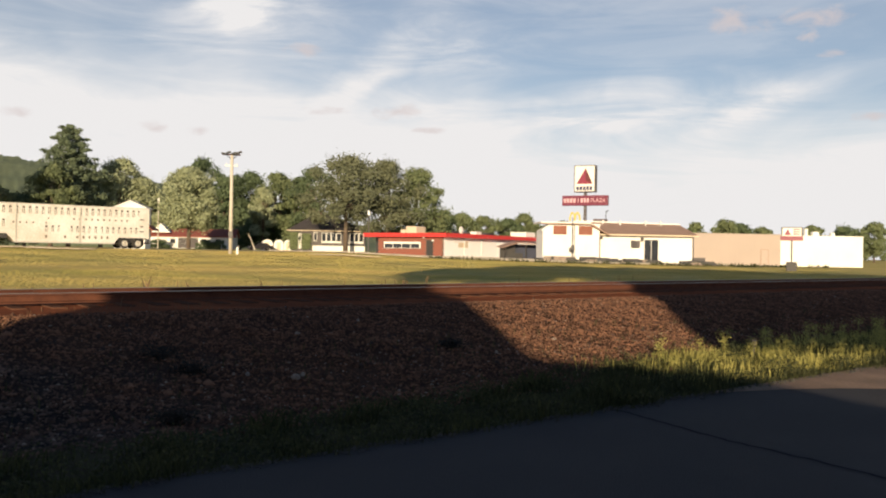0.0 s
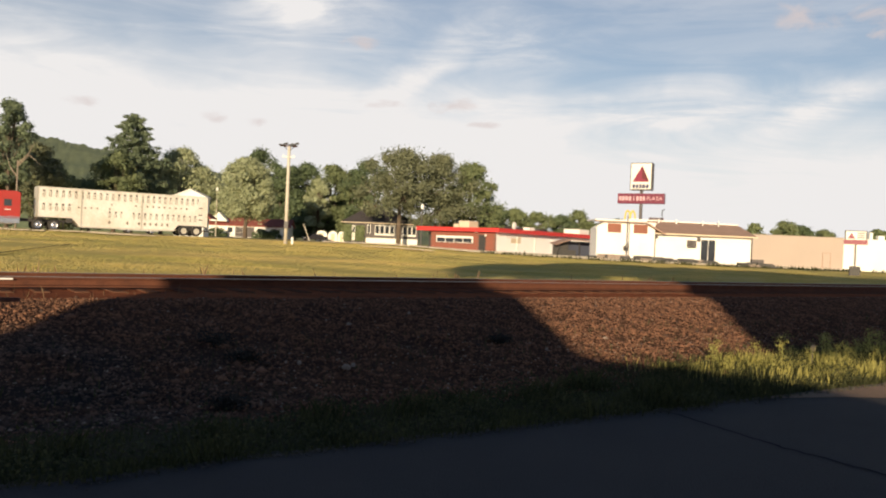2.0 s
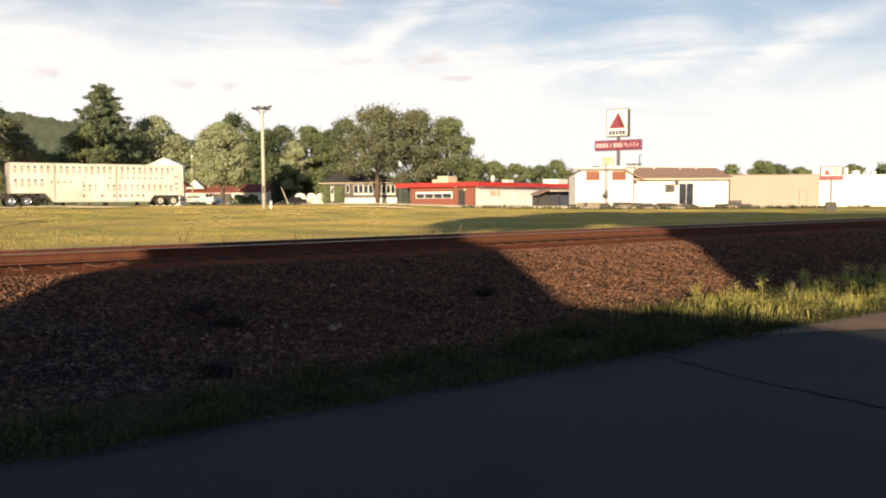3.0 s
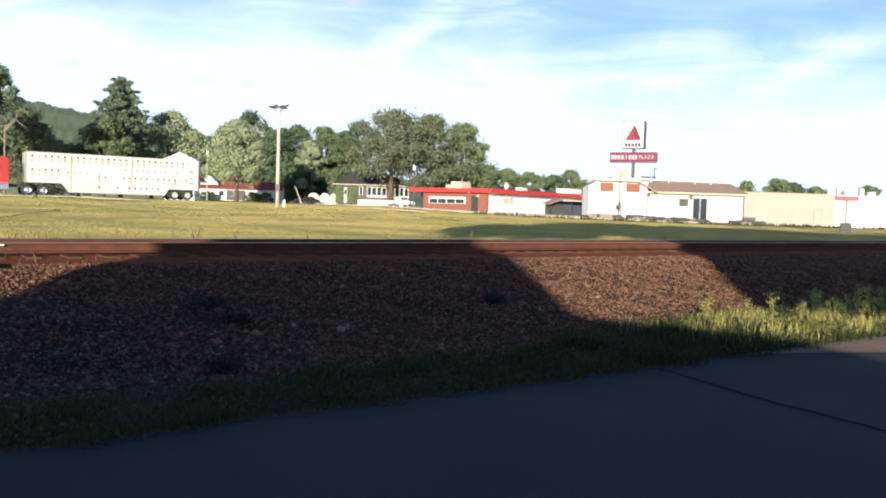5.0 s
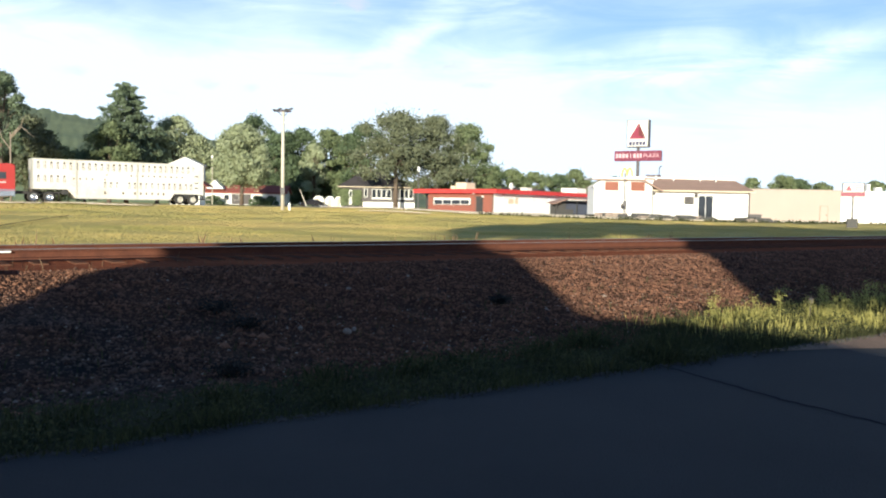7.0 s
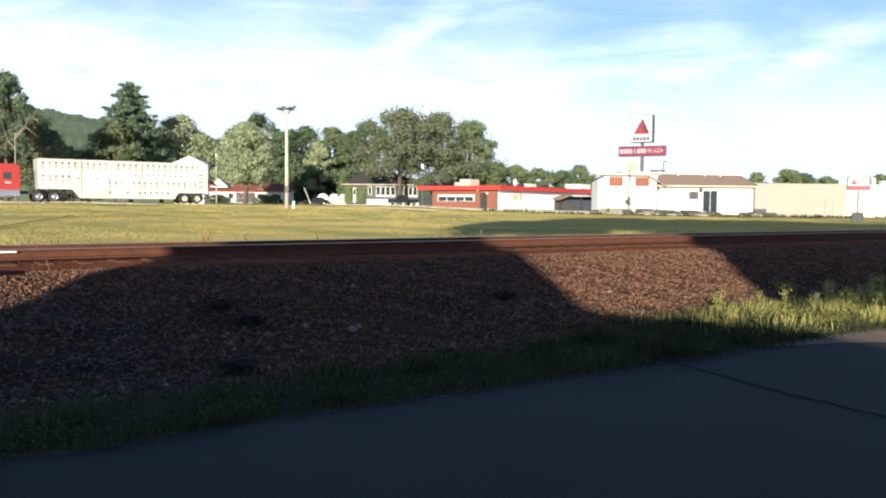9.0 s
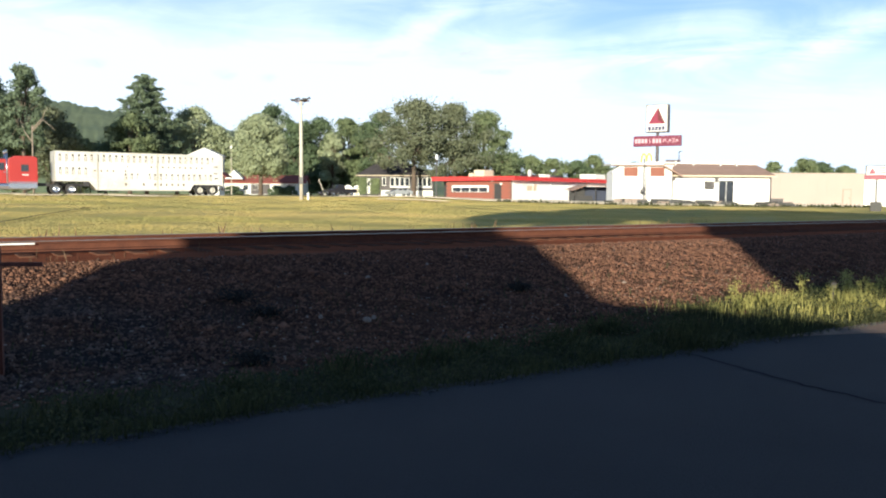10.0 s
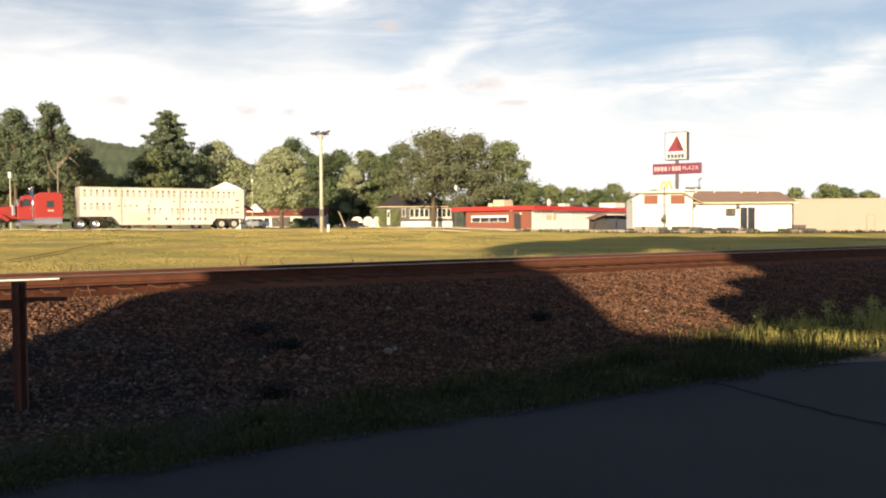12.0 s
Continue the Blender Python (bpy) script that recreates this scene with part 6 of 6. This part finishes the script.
def ballast():
    rng = np.random.default_rng(17)
    n = 150000
    s = rng.uniform(-9, 28, n)
    p = rng.uniform(6.9, 12.8, n)
    keep = rng.uniform(0, 1, n) < np.clip((p - 6.8) / 0.9, 0.15, 1)
    s, p = s[keep], p[keep]
    n = len(s)
    x, y = UX * s - UY * p, UY * s + UX * p
    size = np.where(p > 12.2, 0.014, 0.0165) * rng.lognormal(0, 0.42, n)
    v = chips(x, y, level(x, y), size, rng)
    f = chip_faces(n)
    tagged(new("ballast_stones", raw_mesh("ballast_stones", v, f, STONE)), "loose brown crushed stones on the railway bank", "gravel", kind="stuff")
    bright = np.arange(n)[rng.uniform(0, 1, n) < 0.012 + 0.03 * (p < 9.8)]
    vb = v[bright]
    vb = vb.mean(1, keepdims=True) + (vb - vb.mean(1, keepdims=True)) * 0.65
    vb[..., 2] += 0.012
    fb = chip_faces(len(bright))
    tagged(new("pale_chips", raw_mesh("pale_chips", vb, fb, PALE)), "scattered pale stone chips on the railway bank", "gravel", kind="stuff")
    kinds = [stone_mesh("stone", 30 + k) for k in range(5)]
    pale = [m.copy() for m in kinds]
    for m in pale:
        m.materials.clear()
        m.materials.append(PALE)
    for k in range(220):
        s, p = rng.uniform(-6, 14), rng.uniform(7.6, 11.8)
        xx, yy = along(s, p)
        r = rng.uniform(0.028, 0.05)
        ob = part("stone", (pale if rng.uniform() < 0.05 else kinds)[k % 5], STONE, BANK, at=pose(xx, yy, h(xx, yy) + r * 0.25, *rng.uniform(0, 360, 3)))
        ob.scale = (r, r * rng.uniform(0.7, 1.2), r * 0.8)


ballast()


# ---- unseen things added behind the camera to shade the street ----
def behind():
    z = 0.0
    # made-up building whose outline follows the edge of the shade it casts
    b = thing("caster_house", pose(0, -7, 0), "unseen building added behind the camera, outlined to cast the street's shade", "building")
    part("wall", Shape().prism([(-8.45, 0), (-1.85, 0), (-1.85, 3.96), (-2.06, 4.17), (-2.85, 4.97), (-3.28, 5.42), (-4.6, 5.98), (-8.45, 5.9)], -8, 0), BROWN, b)
    part("wing", Shape().prism([(-1.85, 0), (8.5, 0), (8.5, 1.8), (3.6, 2.6), (2.19, 3.1), (1.56, 3.34), (1.2, 3.48), (-0.22, 3.7), (-1.44, 3.82), (-1.85, 3.94)], -8, 0), BROWN, b, "low wing added to shape the shade's edge")
    part("roof_edge", Shape().prism([(-8.45, 3.6), (-8.68, 4.27), (-9.0, 4.75), (-9.1, 5.25), (-8.8, 5.85), (-7.5, 6.15), (-4.7, 6.03), (-4.7, 5.98), (-8.45, 5.9)][::-1], -0.5, 0.1), SHINGLE_DARK, b)
    # a raised box on trestles beyond it, added to cast the right-hand shade
    g = thing("caster_gallery", pose(0, -16, 0), "unseen raised box on trestles, added to shade the bank's right side", "gallery")
    part("gallery_box", Shape().prism([(-0.48, 6.1), (16.0, 6.1), (16.0, 9.4), (-1.3, 9.4), (-1.0, 7.9), (-0.68, 7.37), (-0.6, 6.6)], -1.2, 0), BOARD, g)
    for x in (8.0, 15.0):
        part("trestle", Shape().box(x - 0.15, x + 0.15, -0.4, -0.1, 0, 5.95).box(x - 0.15, x + 0.15, -1.1, -0.8, 0, 5.95).box(x - 0.1, x + 0.1, -1.1, -0.1, 5.7, 5.95), BOARD, g)
    # unseen trees added so that their crowns shade the meadow
    broadleaf_tree(7.2, -22.0, 17.2, 16.0, "broad unseen tree added behind the camera to shade the meadow", LEAF_DARK, 201, 0.66, 60, 500, 0.34)
    broadleaf_tree(-9.6, -24.0, 18.0, 8.0, "tall leaning unseen tree added behind the camera to shade the meadow", LEAF_DARK, 203, 0.66, 46, 420, 0.3, lean=7.2)
    broadleaf_tree(0.8, -25.0, 17.6, 10.0, "tall unseen tree added behind the camera to shade the meadow", LEAF_DARK, 211, 0.66, 40, 420, 0.32)
    broadleaf_tree(16.5, -24.0, 16.4, 15.0, "broad unseen tree added behind the camera to shade the meadow", LEAF_DARK, 205, 0.66, 60, 500, 0.34)
    broadleaf_tree(27.0, -24.0, 15.0, 14.0, "broad unseen tree added behind the camera to shade the meadow", LEAF_DARK, 207, 0.66, 50, 500, 0.34)


behind()

TRUCK_AT = (-38.0, 77.0)


def truck():
    x, y = TRUCK_AT
    z = h(x + 6, y + 4) + 0.03
    livestock_trailer(pose(x, y, z, 0, 0, TURN))
    tractor(pose(x, y, z, 0, 0, TURN))


truck()


def delivery_truck():
    """An unseen two-deck truck added behind the camera, shaped for its passing shade."""
    d = thing("transporter_truck", pose(70, -4, 0), "unseen two-deck truck behind the camera, added to cast a passing shadow", "truck")
    part("cab", Shape().prism([(0.6, 0.4), (2.6, 0.4), (2.6, 2.3), (1.4, 2.3), (0.9, 1.4)], -1.1, 1.1), WHITE, d, bevel=0.05)
    part("front_load", Shape().prism([(0.2, 3.46), (2.4, 3.46), (2.4, 4.05), (1.1, 4.05), (0.5, 3.99), (0.05, 3.87), (-0.1, 3.72), (0.0, 3.56)], -1.1, 1.1), WHITE, d, "upper load shaped for the shadow's front lobe", bevel=0.05)
    part("upper_deck", Shape().box(0.2, 9.5, -1.2, 1.2, 3.4, 3.46), BLACK, d)
    for x in (2.8, 6.0, 9.2):
        part("deck_post", Shape().box(x - 0.06, x + 0.06, -1.15, -1.05, 0.6, 3.4).box(x - 0.06, x + 0.06, 1.05, 1.15, 0.6, 3.4), BLACK, d)
    part("cargo_box", Shape().box(2.6, 9.5, -1.2, 1.2, 3.46, 4.7), WHITE, d, bevel=0.03)
    part("wind_deflector", Shape().prism([(0.6, 4.24), (1.3, 4.16), (2.55, 4.12), (2.55, 4.7), (1.0, 4.62), (0.45, 4.45), (0.4, 4.33)], -0.9, 0.9), WHITE, d)
    part("deflector_strut", Shape().box(1.9, 2.0, -0.9, -0.8, 4.0, 4.2).box(1.9, 2.0, 0.8, 0.9, 4.0, 4.2), BLACK, d)
    part("chassis", Shape().box(1.0, 9.0, -0.5, 0.5, 0.6, 0.9), BLACK, d)
    wheels(d, [(x, y, sd) for x in (1.0, 7.2) for y, sd in ((-0.95, -1), (0.95, 1))], 0.48, 0.3, CHROME)
    return d


DELIVERY = delivery_truck()
LANE = (-12.3, 105.0)
WHITE_PICKUP, WHITE_WHEELS = pickup("pickup_truck", pose(0, 0, 0), CAR_WHITE, "white pickup truck driving on the highway")
DARK_PICKUP, DARK_WHEELS = pickup("pickup_truck", pose(0, 0, 0), CAR_DARK, "dark pickup truck driving on the highway")
SILVER_CAR, SILVER_WHEELS = sedan("sedan", pose(0, 0, 0), CAR_SILVER, "silver sedan driving on the highway")


def parked():
    x = (544 - 784) / 1444 * 162
    sedan("sedan", pose(x, 162, h(x, 162), 0, 0, 20), CAR_DARK, "dark sedan parked under the trees")


parked()


# ---- what moves ----
def lane_place(a, p_shift):
    """Metres along the lane at which the bearing from the camera is a = x / y."""
    x, y = LANE[0] - UY * p_shift, LANE[1] + UX * p_shift
    s = (a * y - x) / (UX - a * UY)
    return x + UX * s, y + UY * s, s


def drive(thing_, wheel_list, stops, p_shift, heading, length, radius):
    """stops: (seconds, bearing column); the thing's middle passes the bearing then."""
    rows, turns = [], []
    dense = []
    for (t0, c0), (t1, c1) in zip(stops, stops[1:]):
        n = max(1, int(round((t1 - t0) * 30)))
        s0, s1 = (lane_place((c - 784) / 1444, p_shift)[2] for c in (c0, c1))
        dense += [(t0 + (t1 - t0) * k / n, s0 + (s1 - s0) * k / n) for k in range(n)]
    dense.append((stops[-1][0], lane_place((stops[-1][1] - 784) / 1444, p_shift)[2]))
    x0, y0 = LANE[0] - UY * p_shift, LANE[1] + UX * p_shift
    sign = -1 if heading == 0 else 1
    for t, s in dense:
        f = s + sign * length / 2
        x, y = x0 + UX * f, y0 + UY * f
        rows.append((t, pose(x, y, h(x, y) + 0.04, 0, 0, TURN + heading)))
    walk(thing_, rows)
    for wh in wheel_list:
        base = wh.matrix_basis.copy()
        flip = -1 if wh.matrix_basis[0][0] < 0 else 1
        out = []
        for t, s in dense:
            ang = math.degrees((s - dense[0][1]) / radius) * (1 if heading == 0 else -1)
            out.append((t, base @ pose(0, 0, 0, 0, flip * ang, 0)))
        walk(wh, out)


def motions():
    drive(WHITE_PICKUP, WHITE_WHEELS, [(0.0, -120), (2.7, 362), (3.0, 410), (3.2, 448), (4.8, 693), (5.0, 728), (5.4, 775), (12.0, 1010)], 31.0, 180, 5.3, 0.37)
    drive(DARK_PICKUP, DARK_WHEELS, [(0.0, 1010), (8.2, 850), (9.0, 719), (9.4, 668), (9.8, 615), (10.2, 548), (10.6, 492), (11.0, 440), (12.0, 305)], 27.5, 0, 5.3, 0.37)
    drive(SILVER_CAR, SILVER_WHEELS, [(0.0, 1015), (9.0, 835), (9.6, 740), (9.8, 712), (10.0, 686), (10.4, 630), (10.6, 602), (11.0, 541), (11.5, 460), (12.0, 390)], 27.5, 0, 4.6, 0.32)
    walk(DELIVERY, [(t, pose(0.6 + 5.2 * (12.0 - t), -4.0, 0)) for t in (0.0, 4.0, 8.0, 12.0)])


motions()
